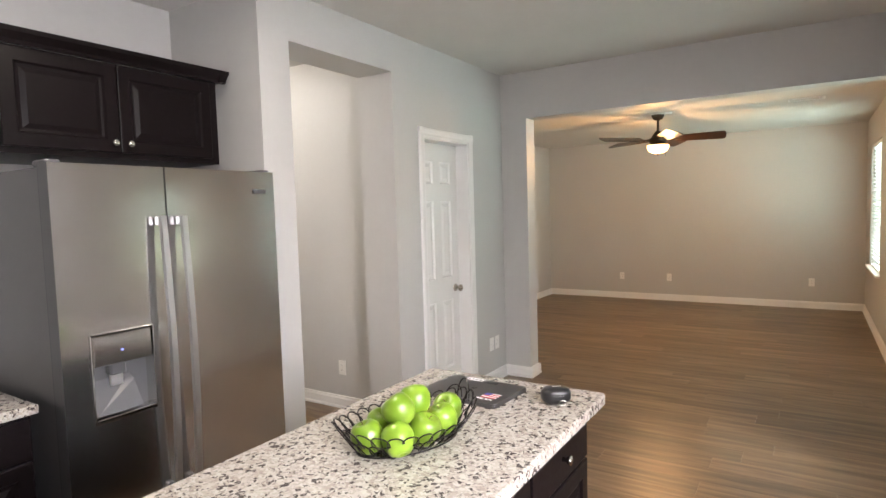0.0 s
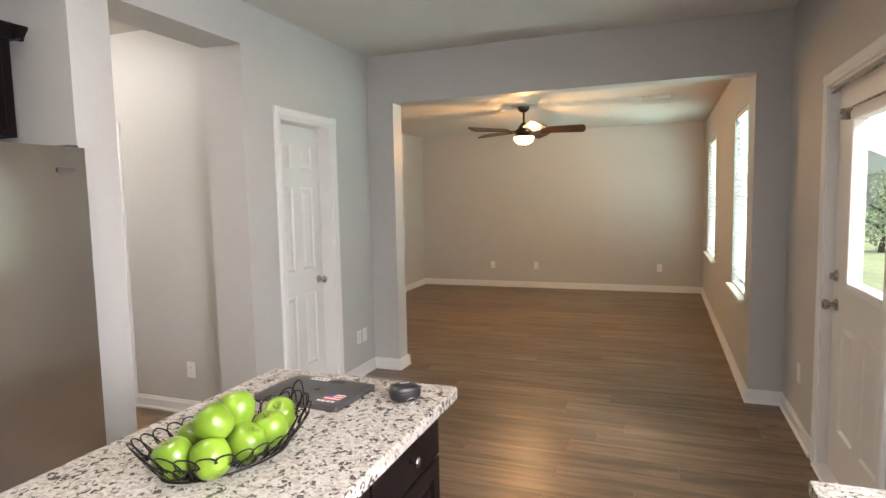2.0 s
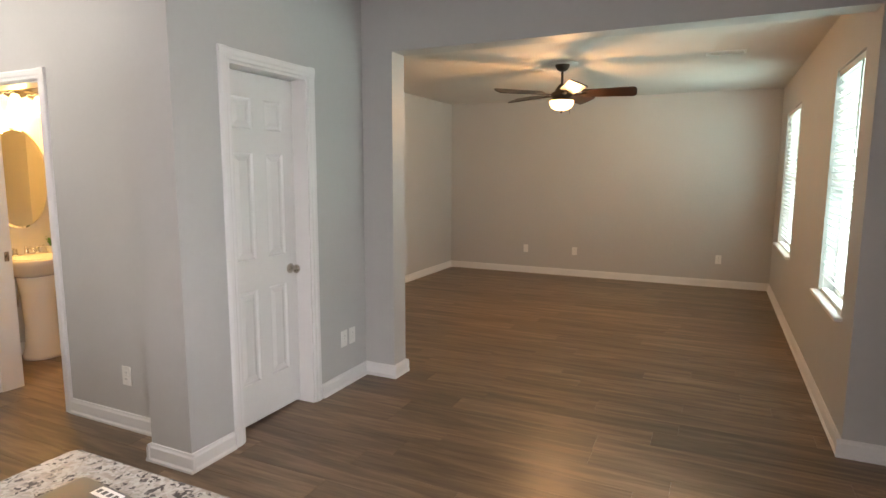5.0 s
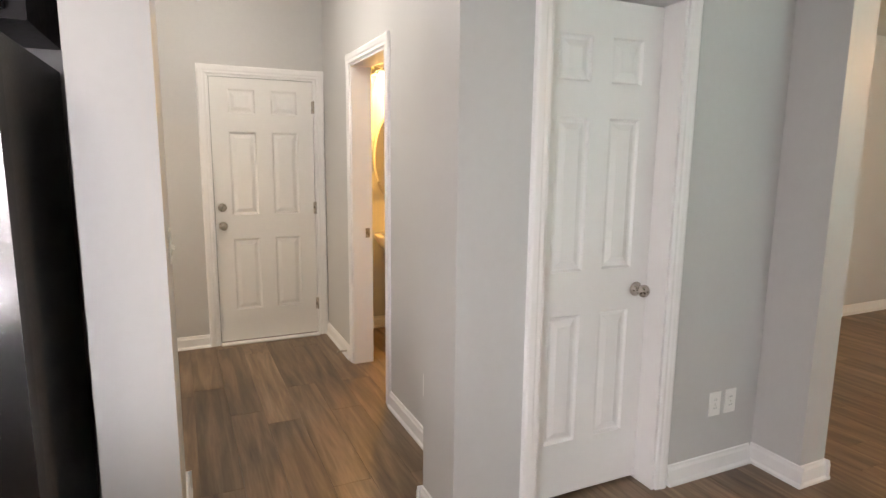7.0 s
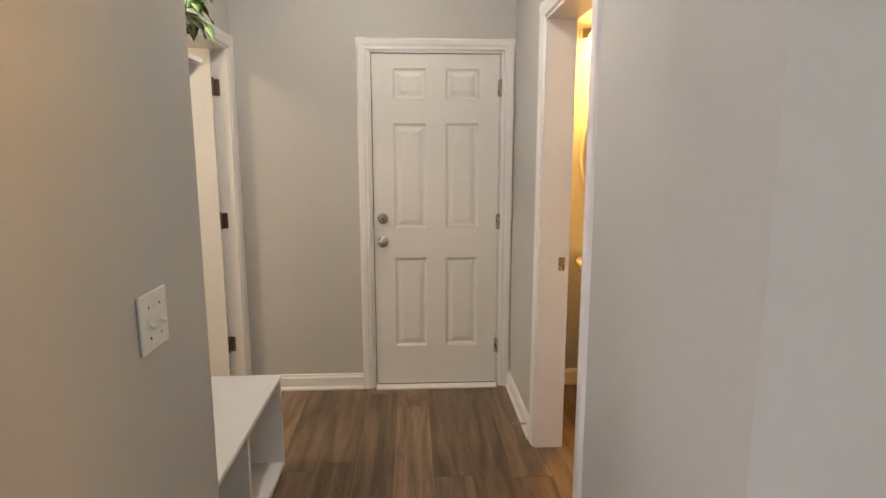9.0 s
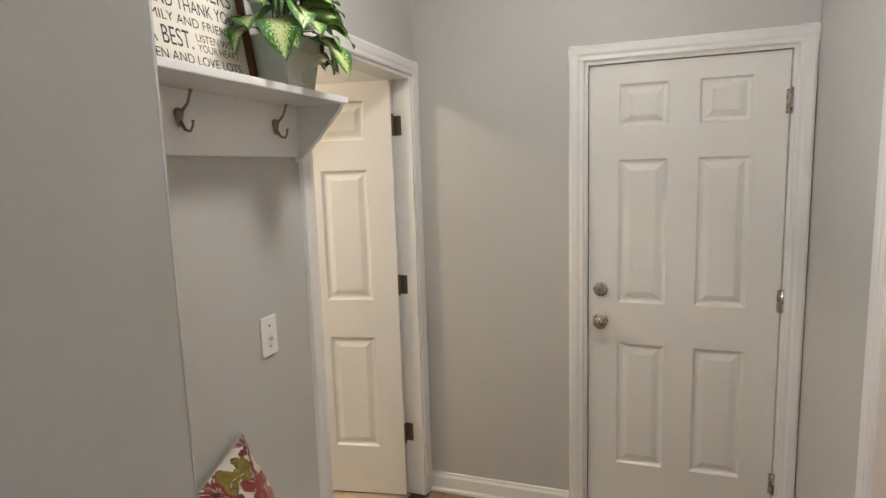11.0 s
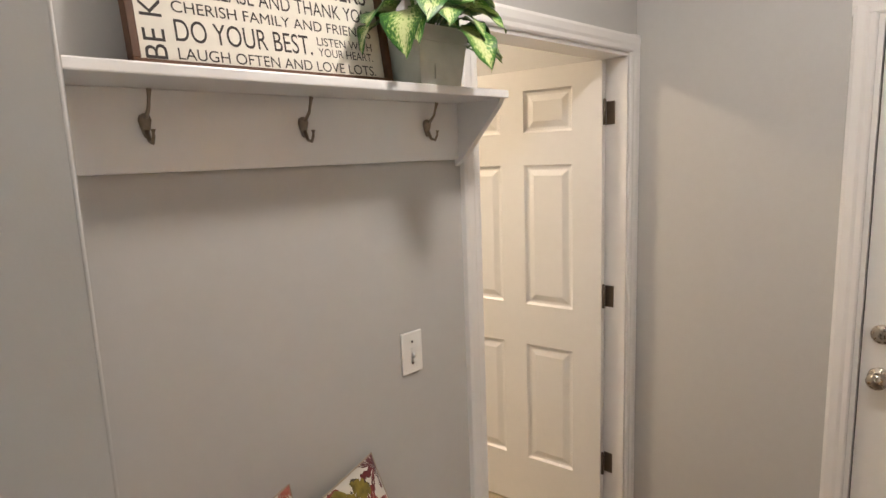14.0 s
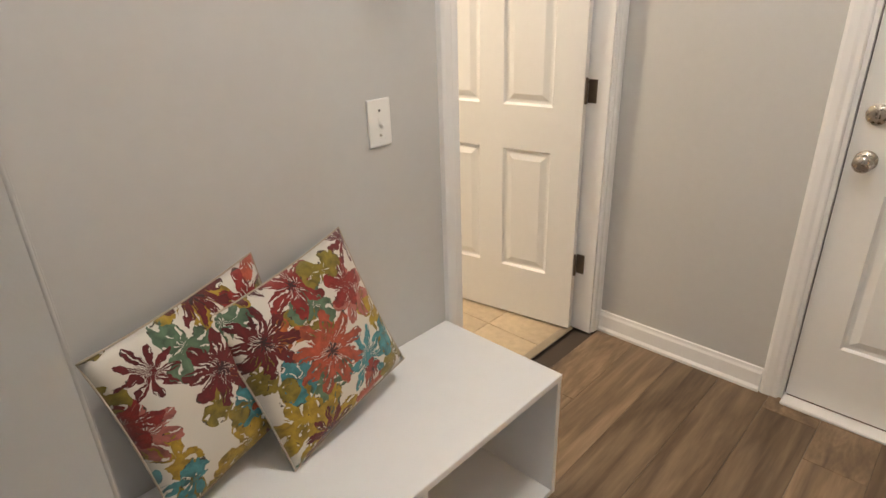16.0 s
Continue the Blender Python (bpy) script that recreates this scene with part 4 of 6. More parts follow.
def coat_shelf():
    x0, x1 = -4.230, NX - 0.003
    t = thing("coat_shelf", "white painted wall shelf with a hook rail", "shelf")
    part("shelf_board", box(B(), (x0 - 0.003, NB + 0.002, 1.804), (x1, 3.765, 1.824), 0.003, 2), M_BENCH, t)
    part("back_board", box(B(), (x0 + 0.018, NB + 0.002, 1.654), (x1, NB + 0.02, 1.804), 0.002), M_BENCH, t)
    bm = B()
    a = [(NB + 0.002, 1.804), (3.752, 1.804), (3.742, 1.787), (NB + 0.035, 1.657), (NB + 0.002, 1.637)]
    lo = [bm.verts.new((x0, y, z)) for y, z in a]
    hi = [bm.verts.new((x0 + 0.018, y, z)) for y, z in a]
    bm.faces.new(lo)
    bm.faces.new(hi[::-1])
    for k in range(len(a)):
        bm.faces.new((lo[k], lo[(k + 1) % len(a)], hi[(k + 1) % len(a)], hi[k]))
    part("end_bracket", bm, M_BENCH, t)


coat_shelf()


def coat_hook():
    t = thing("coat_hook", "aged nickel double coat hook on the rail", "hook", group="coat hooks")
    part("back_plate", lathe(B(), [(0.002, -0.026), (0.005, -0.020), (0.009, -0.006), (0.0115, 0.006), (0.009, 0.014), (0.003, 0.018)], (0, 0.004, 0), "z", 14), M_HOOK, t)
    part("upper_hook", tube(B(), [(0, 0.008, 0.008), (0, 0.020, 0.014), (0, 0.033, 0.026), (0, 0.040, 0.044), (0, 0.045, 0.056)], [0.005, 0.0036, 0.003, 0.003, 0.0046], 10), M_HOOK, t)
    part("lower_hook", tube(B(), [(0, 0.008, -0.014), (0, 0.020, -0.032), (0, 0.034, -0.036), (0, 0.042, -0.024), (0, 0.043, -0.012)], [0.005, 0.0036, 0.003, 0.003, 0.0044], 10), M_HOOK, t)
    return t


h0 = coat_hook()
h0.matrix_world = pose(-3.410, NB + 0.02, 1.742)
for x in (-3.730, -4.092):
    copy_thing(h0, pose(x, NB + 0.02, 1.742))

# ---- things on the island ----
CT = 0.902
M_WIRE = mat("black_wire", (0.012, 0.010, 0.010), 0.38, 0.6)
M_LAPTOP = mat("space_grey_aluminium", (0.16, 0.155, 0.16), 0.36, 0.9, grain=0.03, scale=200)
M_RED = mat("sticker_red", (0.55, 0.03, 0.04), 0.4)
M_WHITE = mat("sticker_white", (0.82, 0.82, 0.82), 0.4)
M_BLUE = mat("sticker_blue", (0.10, 0.08, 0.42), 0.4)


def apple_material():
    m = mat("green_apple_skin", (0.28, 0.52, 0.02), 0.30, coat=0.15)
    n, l = m.node_tree.nodes, m.node_tree.links
    b, co = n["Principled BSDF"], n["Texture Coordinate"]
    ns, ramp, info = n.new("ShaderNodeTexNoise"), n.new("ShaderNodeValToRGB"), n.new("ShaderNodeObjectInfo")
    ns.inputs["Scale"].default_value, ns.inputs["Detail"].default_value = 14, 5
    e = ramp.color_ramp.elements
    e[0].position, e[0].color = 0.35, (0.115, 0.215, 0.012, 1)
    e[1].position, e[1].color = 0.70, (0.20, 0.32, 0.030, 1)
    l.new(co.outputs["Object"], ns.inputs["Vector"])
    l.new(ns.outputs["Fac"], ramp.inputs[0])
    hs, rr = n.new("ShaderNodeHueSaturation"), n.new("ShaderNodeMapRange")
    rr.inputs["To Min"].default_value, rr.inputs["To Max"].default_value = 0.88, 1.1
    l.new(info.outputs["Random"], rr.inputs["Value"])
    l.new(rr.outputs[0], hs.inputs["Value"])
    l.new(ramp.outputs[0], hs.inputs["Color"])
    l.new(hs.outputs[0], b.inputs["Base Color"])
    b.inputs["Subsurface Weight"].default_value = 0.08
    b.inputs["Subsurface Radius"].default_value = (0.01, 0.012, 0.004)
    return m


def apples():
    m_skin = apple_material()
    m_stem = mat("apple_stem", (0.09, 0.05, 0.02), 0.7, grain=0.2)
    prof = [(0.002, -0.036), (0.010, -0.041), (0.020, -0.043), (0.032, -0.036), (0.042, -0.019), (0.0465, 0.0), (0.046, 0.014), (0.041, 0.030), (0.030, 0.041), (0.018, 0.0435), (0.009, 0.038), (0.003, 0.030)]
    prof = [(r * 0.96, h * 0.96) for r, h in prof]
    t = thing("green_apple", "shiny green apple piled in the wire basket", "apple", group="apples in the basket")
    part("skin", lathe(B(), prof, n=28), m_skin, t)
    part("stem", tube(B(), [(0, 0, 0.031), (0.002, 0, 0.042), (0.004, 0.002, 0.046)], [0.0014, 0.0012, 0.0015], 6), m_stem, t)
    rnd = random.Random(3)
    spots = [(-1.005, 2.972, 0), (-1.030, 3.062, 0), (-0.922, 2.997, 0), (-0.945, 3.035, 1), (-0.955, 3.125, 1), (-0.902, 3.090, 0), (-0.900, 3.180, 0), (-0.935, 3.268, 0), (-1.000, 3.160, 0)]
    for k, (x, y, up) in enumerate(spots):
        m = pose(x - 0.010, y + 0.024, CT + 0.047 + 0.064 * up, rnd.uniform(-35, 35), rnd.uniform(-35, 35), rnd.uniform(0, 360))
        if k == 0:
            t.matrix_world = m
        else:
            copy_thing(t, m)


apples()


def wire_basket():
    t = thing("wire_fruit_basket", "black scalloped wire basket full of green apples", "basket", (-0.975, 3.124, CT), 68)

    def rim(a, s):
        """A point of the boat-shaped bowl at angle a and height share s (0 foot, 1 lip)."""
        lx, ly = 0.158 + 0.062 * s, 0.094 + 0.056 * s
        end = abs(math.cos(a)) ** 4 * (0.034 if math.cos(a) > 0 else 0.026)
        return Vector((lx * math.cos(a), ly * math.sin(a), 0.008 + (0.064 + end) * s ** 1.15))

    n = 64
    part("foot_ring", tube(B(), [rim(2 * math.pi * k / n, 0) - Vector((0, 0, 0.0055)) for k in range(n)], 0.0026, 6, True), M_WIRE, t)
    bm = B()
    for y in (-0.055, 0.0, 0.055):
        w = 0.158 * math.sqrt(max(0.05, 1 - (y / 0.086) ** 2))
        tube(bm, [(-w, y, 0.003), (w, y, 0.003)], 0.002, 6)
    part("foot_wires", bm, M_WIRE, t)
    # two rows of round scallops, spaced evenly along the rim
    steps = 720
    run = [0.0]
    for k in range(steps):
        run.append(run[-1] + (rim(2 * math.pi * (k + 1) / steps, 0.8) - rim(2 * math.pi * k / steps, 0.8)).length)

    def angle(share):
        want = (share % 1.0) * run[-1]
        k = min(range(steps), key=lambda q: abs(run[q] - want))
        return 2 * math.pi * k / steps + (2 * math.pi if share >= 1 else 0) - (2 * math.pi if share < 0 else 0)

    count = 27
    for tier, (s0, s1, wide) in enumerate(((0.0, 0.56, 1.30), (0.40, 1.0, 1.22))):
        for k in range(count):
            mid = (k + 0.5 * tier) / count
            a0, a1 = angle(mid - 0.5 * wide / count), angle(mid + 0.5 * wide / count)
            pts = []
            for j in range(13):
                q = math.pi * j / 12
                pts.append(rim((a0 + a1) / 2 - (a1 - a0) / 2 * math.copysign(abs(math.cos(q)) ** 0.85, math.cos(q)), s0 + (s1 - s0) * math.sin(q) ** 0.7))
            part("wire_loop", tube(B(), pts, 0.0020, 5), M_WIRE, t)
    # larger loops that crown the far end
    for a0, top in ((-0.26, 1.05), (0.02, 1.28), (0.30, 1.05)):
        pts = []
        for j in range(15):
            q = math.pi * j / 14
            p = rim(a0 - 0.20 * math.cos(q), 0.75)
            p += (rim(a0, 1.0) - rim(a0, 0.75)) * 0.35 * math.sin(q) + Vector((0, 0, (top - 0.75) * 0.095 * math.sin(q) ** 0.75))
            pts.append(p)
        part("wire_loop", tube(B(), pts, 0.0020, 5), M_WIRE, t)


wire_basket()


def laptop():
    t = thing("laptop", "closed dark grey laptop with stickers on its lid", "laptop", (-1.022, 3.578, CT), -4)
    w, d = 0.157, 0.113

    def plate_mesh(z0, z1, bev):
        bm = box(B(), (-w, -d, z0), (w, d, z1))
        ed = [e for e in bm.edges if abs(e.verts[0].co.z - e.verts[1].co.z) > 0.002]
        bmesh.ops.bevel(bm, geom=ed, offset=0.012, segments=4, affect="EDGES", profile=0.5)
        tp = [e for e in bm.edges if abs(e.verts[0].co.z - z1) < 1e-5 and abs(e.verts[1].co.z - z1) < 1e-5]
        bmesh.ops.bevel(bm, geom=tp, offset=bev, segments=2, affect="EDGES", profile=0.5)
        return bm

    part("base", plate_mesh(0.002, 0.010, 0.0006), M_LAPTOP, t)
    lid = part("lid", plate_mesh(0.0108, 0.016, 0.0015), M_LAPTOP, t)
    z = 0.0162
    # flag sticker: stripes and a blue corner
    for k in range(6):
        part("sticker_stripe", box(B(), (0.070 + (0.024 if k > 2 else 0), -0.062 + 0.008 * k, z), (0.128, -0.0545 + 0.008 * k, z + 0.0002)), M_RED if k % 2 == 0 else M_WHITE, lid)
    part("sticker_field", box(B(), (0.070, -0.038, z), (0.0935, -0.0145, z + 0.0002)), M_BLUE, lid)
    for k, x in enumerate((0.062, 0.078, 0.096, 0.112)):
        part("sticker_writing", box(B(), (x, -0.080, z), (x + 0.012, -0.069, z + 0.0002)), M_WHITE, lid)
    part("sticker_white", box(B(), (-0.085, 0.082, z), (-0.015, 0.108, z + 0.0002)), M_WHITE, lid)
    for k in range(4):
        part("sticker_mark", box(B(), (-0.080 + 0.016 * k, 0.090, z + 0.0003), (-0.070 + 0.016 * k, 0.101, z + 0.0005)), M_DGREY, lid)
    part("sticker_black", box(B(), (0.0, 0.075, z), (0.05, 0.106, z + 0.0002)), M_BLACK, lid)
    part("lid_emblem", lathe(B(), [(0.012, z), (0.012, z + 0.0002)], (0.0, 0.01, 0), "z", 20), M_BLACK, lid)


laptop()


def earbud_case():
    t = thing("earbud_case", "black silicone earbud case with a metal clip", "case", (-0.724, 3.610, CT), 38)
    bm = B()
    bmesh.ops.create_uvsphere(bm, u_segments=28, v_segments=16, radius=1.0)
    for v in bm.verts:
        x, y, z = v.co
        f = lambda q, p: math.copysign(abs(q) ** p, q)
        v.co = Vector((0.050 * f(x, 0.75), 0.035 * f(y, 0.75), 0.029 + 0.029 * f(z, 0.7)))
    for q in bm.faces:
        q.smooth = True
    part("shell", bm, M_BLACK, t)
    part("lid_seam", tube(B(), [(0.0508 * math.cos(a), 0.0358 * math.sin(a), 0.033) for a in [2 * math.pi * k / 40 for k in range(40)]], 0.0008, 5, True), M_DGREY, t)
    part("clip", tube(B(), [(0.012 + 0.014 * math.cos(a), -0.040, 0.012 + 0.008 * math.sin(a)) for a in [2 * math.pi * k / 20 for k in range(20)]], 0.0016, 6, True), M_CHROME, t, "small bright metal carabiner clip")
    part("label_mark", box(B(), (-0.014, -0.006, 0.0576), (0.016, -0.001, 0.0584)), M_WHITE, t)


earbud_case()

# ---- things in the niche ----
M_PAPER = mat("cream_sign_board", (0.72, 0.68, 0.60), 0.75, grain=0.08, scale=30, bump=0.1, bscale=80)
M_INK = mat("sign_ink", (0.035, 0.028, 0.025), 0.7, grain=0.3, scale=90)


def lettering(text, height, width, place, parent, upright=False):
    """Words as a thin mesh, fitted to a box; place: left end of the baseline, facing +y of the sign's local frame (-y)."""
    cu = bpy.data.curves.new("words", "FONT")
    cu.body, cu.extrude, cu.offset = text, 0.0, 0.001
    ob = new("words", cu)
    dg = bpy.context.evaluated_depsgraph_get()
    me = bpy.data.meshes.new_from_object(ob.evaluated_get(dg))
    bpy.data.objects.remove(ob)
    xs, ys = [v.co.x for v in me.vertices], [v.co.y for v in me.vertices]
    x0, y0, w, h = min(xs), 0.0, max(xs) - min(xs), 0.70
    cap = max(ys)
    for v in me.vertices:
        a, b = (v.co.x - x0) / w * width, v.co.y / cap * height
        v.co = (place[0] - b, -0.0005, place[1] + a) if upright else (place[0] + a, -0.0005, place[1] + b)
    me.materials.append(M_INK)
    o = new("lettering", me)
    o.parent = parent
    return o


def sign():
    w, h = 0.545, 0.252
    t = thing("word_sign", "framed wooden sign with dark printed sayings on cream board", "sign")
    # faces +y, leaning back on the wall; local x runs to world -x
    t.matrix_world = pose(-3.378, 3.672, 1.8255, 0, 0, 180) @ pose(0, 0, 0, -9, 0, 0) @ Matrix.Diagonal((1.0, 1, 1.07, 1))
    part("board", box(B(), (0.012, 0.0, 0.012), (w - 0.012, 0.008, h - 0.012)), M_PAPER, t)
    f = 0.014
    for a, b, c, d in ((0, w, 0, f), (0, w, h - f, h), (0, f, f, h - f), (w - f, w, f, h - f)):
        part("frame_rail", box(B(), (a, -0.016, c), (b, 0.012, d), 0.0015), M_DARKWOOD, t, "dark walnut frame rail")
    W = lambda s, hh, ww, x, z: lettering(s, hh, ww, (x, z), t)
    lettering("BE KIND", 0.036, 0.184, (0.062, 0.019), t, True)
    W("BE THANKFUL.", 0.023, 0.160, 0.024, 0.213)
    W("LIVE SIMPLY.", 0.023, 0.138, 0.198, 0.213)
    W("NEVER GIVE UP.", 0.023, 0.160, 0.352, 0.213)
    W("BELIEVE IN", 0.019, 0.118, 0.080, 0.189)
    W("YOURSELF.", 0.019, 0.118, 0.080, 0.163)
    W("HELP OTHERS", 0.038, 0.292, 0.216, 0.166)
    W("USE PLEASE AND THANK YOU", 0.027, 0.428, 0.080, 0.128)
    W("CHERISH FAMILY AND FRIENDS", 0.019, 0.428, 0.080, 0.098)
    W("DO YOUR BEST.", 0.036, 0.272, 0.080, 0.051)
    W("LISTEN WITH", 0.016, 0.140, 0.366, 0.071)
    W("YOUR HEART.", 0.016, 0.140, 0.366, 0.050)
    W("LAUGH OFTEN AND LOVE LOTS.", 0.019, 0.428, 0.080, 0.021)


sign()


def leaf_material():
    m = mat("variegated_leaf", (0.05, 0.16, 0.02), 0.4)
    n, l = m.node_tree.nodes, m.node_tree.links
    b = n["Principled BSDF"]
    uv, sep = n.new("ShaderNodeUVMap"), n.new("ShaderNodeSeparateXYZ")
    l.new(uv.outputs[0], sep.inputs[0])
    # pale towards the rib, green at the margin, broken by streaks that run out from the rib
    mul, ns = n.new("ShaderNodeVectorMath"), n.new("ShaderNodeTexNoise")
    mul.operation = "MULTIPLY"
    mul.inputs[1].default_value = (5, 13, 1)
    shear = n.new("ShaderNodeCombineXYZ")
    ab = n.new("ShaderNodeMath")
    ab.operation = "ABSOLUTE"
    l.new(sep.outputs[0], ab.inputs[0])
    sl = n.new("ShaderNodeMath")
    sl.operation = "MULTIPLY_ADD"
    sl.inputs[1].default_value = -0.35
    l.new(ab.outputs[0], sl.inputs[0])
    l.new(sep.outputs[1], sl.inputs[2])
    l.new(sep.outputs[0], shear.inputs[0])
    l.new(sl.outputs[0], shear.inputs[1])
    info = n.new("ShaderNodeObjectInfo")
    l.new(info.outputs["Random"], shear.inputs[2])
    l.new(shear.outputs[0], mul.inputs[0])
    ns.inputs["Scale"].default_value, ns.inputs["Detail"].default_value = 1.6, 4
    l.new(mul.outputs[0], ns.inputs["Vector"])
    c = n.new("ShaderNodeMath")
    c.operation = "MULTIPLY_ADD"
    c.inputs[1].default_value = -0.42
    l.new(ab.outputs[0], c.inputs[0])
    l.new(ns.outputs["Fac"], c.inputs[2])
    ramp = n.new("ShaderNodeValToRGB")
    e = ramp.color_ramp.elements
    e[0].position, e[0].color = 0.10, (0.018, 0.085, 0.012, 1)
    e[1].position, e[1].color = 0.41, (0.52, 0.58, 0.28, 1)
    e.new(0.21).color = (0.035, 0.15, 0.018, 1)
    e.new(0.31).color = (0.17, 0.31, 0.06, 1)
    l.new(c.outputs[0], ramp.inputs[0])
    l.new(ramp.outputs[0], b.inputs["Base Color"])
    bp = n.new("ShaderNodeBump")
    bp.inputs["Strength"].default_value, bp.inputs["Distance"].default_value = 0.4, 0.002
    l.new(ns.outputs["Fac"], bp.inputs["Height"])
    l.new(bp.outputs[0], b.inputs["Normal"])
    b.inputs["Transmission Weight"].default_value = 0.0
    return m


def leaf_mesh(length, width, droop, material):
    bm = B()
    uvl = bm.loops.layers.uv.new("UVMap")
    n, m = 10, 3
    grid, uvs = {}, {}
    for i in range(n + 1):
        s = i / n
        w = width * (math.sin(math.pi * s ** 0.80) ** 0.8 * (1 - 0.25 * s)) if 0 < s < 1 else 0.0004
        z = 0.10 * length * math.sin(math.pi * s * 0.5) - droop * length * s * s
        x = length * s * (1 - 0.18 * droop * s)
        for j in range(-m, m + 1):
            q = j / m
            wav = 0.006 * math.sin(9 * s + 2 * q) * abs(q)
            grid[i, j] = bm.verts.new((x, w * q, z + 0.10 * w * abs(q) * 2 + wav))
            uvs[grid[i, j]] = (q, s)
    for i in range(n):
        for j in range(-m, m):
            f = bm.faces.new((grid[i, j], grid[i + 1, j], grid[i + 1, j + 1], grid[i, j + 1]))
            f.smooth = True
            for lp in f.loops:
                lp[uvl].uv = uvs[lp.vert]
    me = bpy.data.meshes.new("leaf")
    bm.to_mesh(me)
    bm.free()
    me.materials.append(material)
    return me


def potted_plant():
    px, py, pz = -4.006, 3.692, 1.825
    t = thing("potted_plant", "variegated green leafy plant in a whitewashed tapered planter", "plant", (px, py, pz))
    m_pot = mat("whitewashed_planter", (0.60, 0.61, 0.55), 0.7, grain=0.12, scale=35, bump=0.3, bscale=60)
    m_leaf = leaf_material()
    m_stem = mat("plant_stem", (0.06, 0.16, 0.03), 0.5, grain=0.2)
    bm = B()
    a, b, h, th = 0.062, 0.078, 0.125, 0.006
    def ring(s, z):
        return [bm.verts.new(p) for p in ((-s, -s, z), (s, -s, z), (s, s, z), (-s, s, z))]
    rs = [ring(a, 0), ring(b, h), ring(b - th, h), ring(a, 0.10)]
    bm.faces.new(rs[0][::-1])
    for r, q in zip(rs, rs[1:]):
        for k in range(4):
            bm.faces.new((r[k], r[(k + 1) % 4], q[(k + 1) % 4], q[k]))
    bm.faces.new(rs[-1])
    pot = part("planter", bm, m_pot, t, "pale whitewashed square planter")
    part("planter_band", box(B(), (-0.079, 0.0725, h - 0.034), (0.079, 0.0785, h - 0.030)), m_pot, pot)
    part("planter_plaque", box(B(), (-0.036, 0.066, 0.012), (0.024, 0.0695, 0.046)), m_pot, pot)
    part("soil", box(B(), (-0.066, -0.066, 0.10), (0.066, 0.066, 0.108)), M_SUB, t)
    kinds = [leaf_mesh(0.130, 0.058, 0.40, m_leaf), leaf_mesh(0.130, 0.056, 0.55, m_leaf), leaf_mesh(0.105, 0.046, 0.20, m_leaf), leaf_mesh(0.085, 0.034, 0.5, m_leaf)]
    rnd = random.Random(11)
    stems = B()
    spots = []
    for k in range(34):
        az = 137.5 * k + rnd.uniform(-18, 18)
        tier = k / 33
        rad = 0.035 + 0.085 * (1 - tier) + rnd.uniform(-0.01, 0.012)
        hgt = 0.120 + 0.155 * tier + rnd.uniform(-0.012, 0.016)
        ca, sa = math.cos(radians(az)), math.sin(radians(az))
        y = sa * rad
        # the wall behind keeps the crown to the front
        if py + y + sa * 0.10 < NB + 0.02:
            az = -az
            ca, sa = math.cos(radians(az)), math.sin(radians(az))
            y = sa * rad
        root = Vector((ca * 0.015, sa * 0.015, 0.10))
        tip = Vector((ca * rad, max(y, -0.06), hgt))
        tube(stems, [root, root.lerp(tip, 0.55) + Vector((0, 0, 0.02)), tip], [0.0032, 0.0026, 0.002], 6)
        pitch = -30 + 62 * (1 - tier) + rnd.uniform(-14, 14)
        spots.append((tip, az, pitch, rnd.uniform(-30, 30), kinds[(k + (1 if tier < 0.4 else 0)) % 3] if k % 6 else kinds[3]))
    part("stems", stems, m_stem, t)
    for tip, az, pitch, roll, me in spots:
        o = new("leaf", me)
        o.parent = t
        o.matrix_local = Matrix.Translation(tip) @ pose(0, 0, 0, 0, 0, az) @ pose(0, 0, 0, 0, pitch, 0) @ pose(0, 0, 0, roll, 0, 0)
    # the trailing sprig at the side
    tube_pts = [(-0.05, 0.02, 0.12), (-0.12, 0.03, 0.10), (-0.17, 0.035, 0.085)]
    part("sprig", tube(B(), tube_pts, 0.002, 5), m_stem, t)
    for k, (p, az) in enumerate(((tube_pts[1], 150), (tube_pts[2], 175), (tube_pts[2], 215))):
        o = new("leaf", kinds[3])
        o.parent = t
        o.matrix_local = Matrix.Translation(p) @ pose(0, 0, 0, 0, 8 + 12 * k, 0) @ pose(0, 0, 0, 0, 0, az) @ Matrix.Diagonal((0.8, 0.6, 1, 1))


potted_plant()


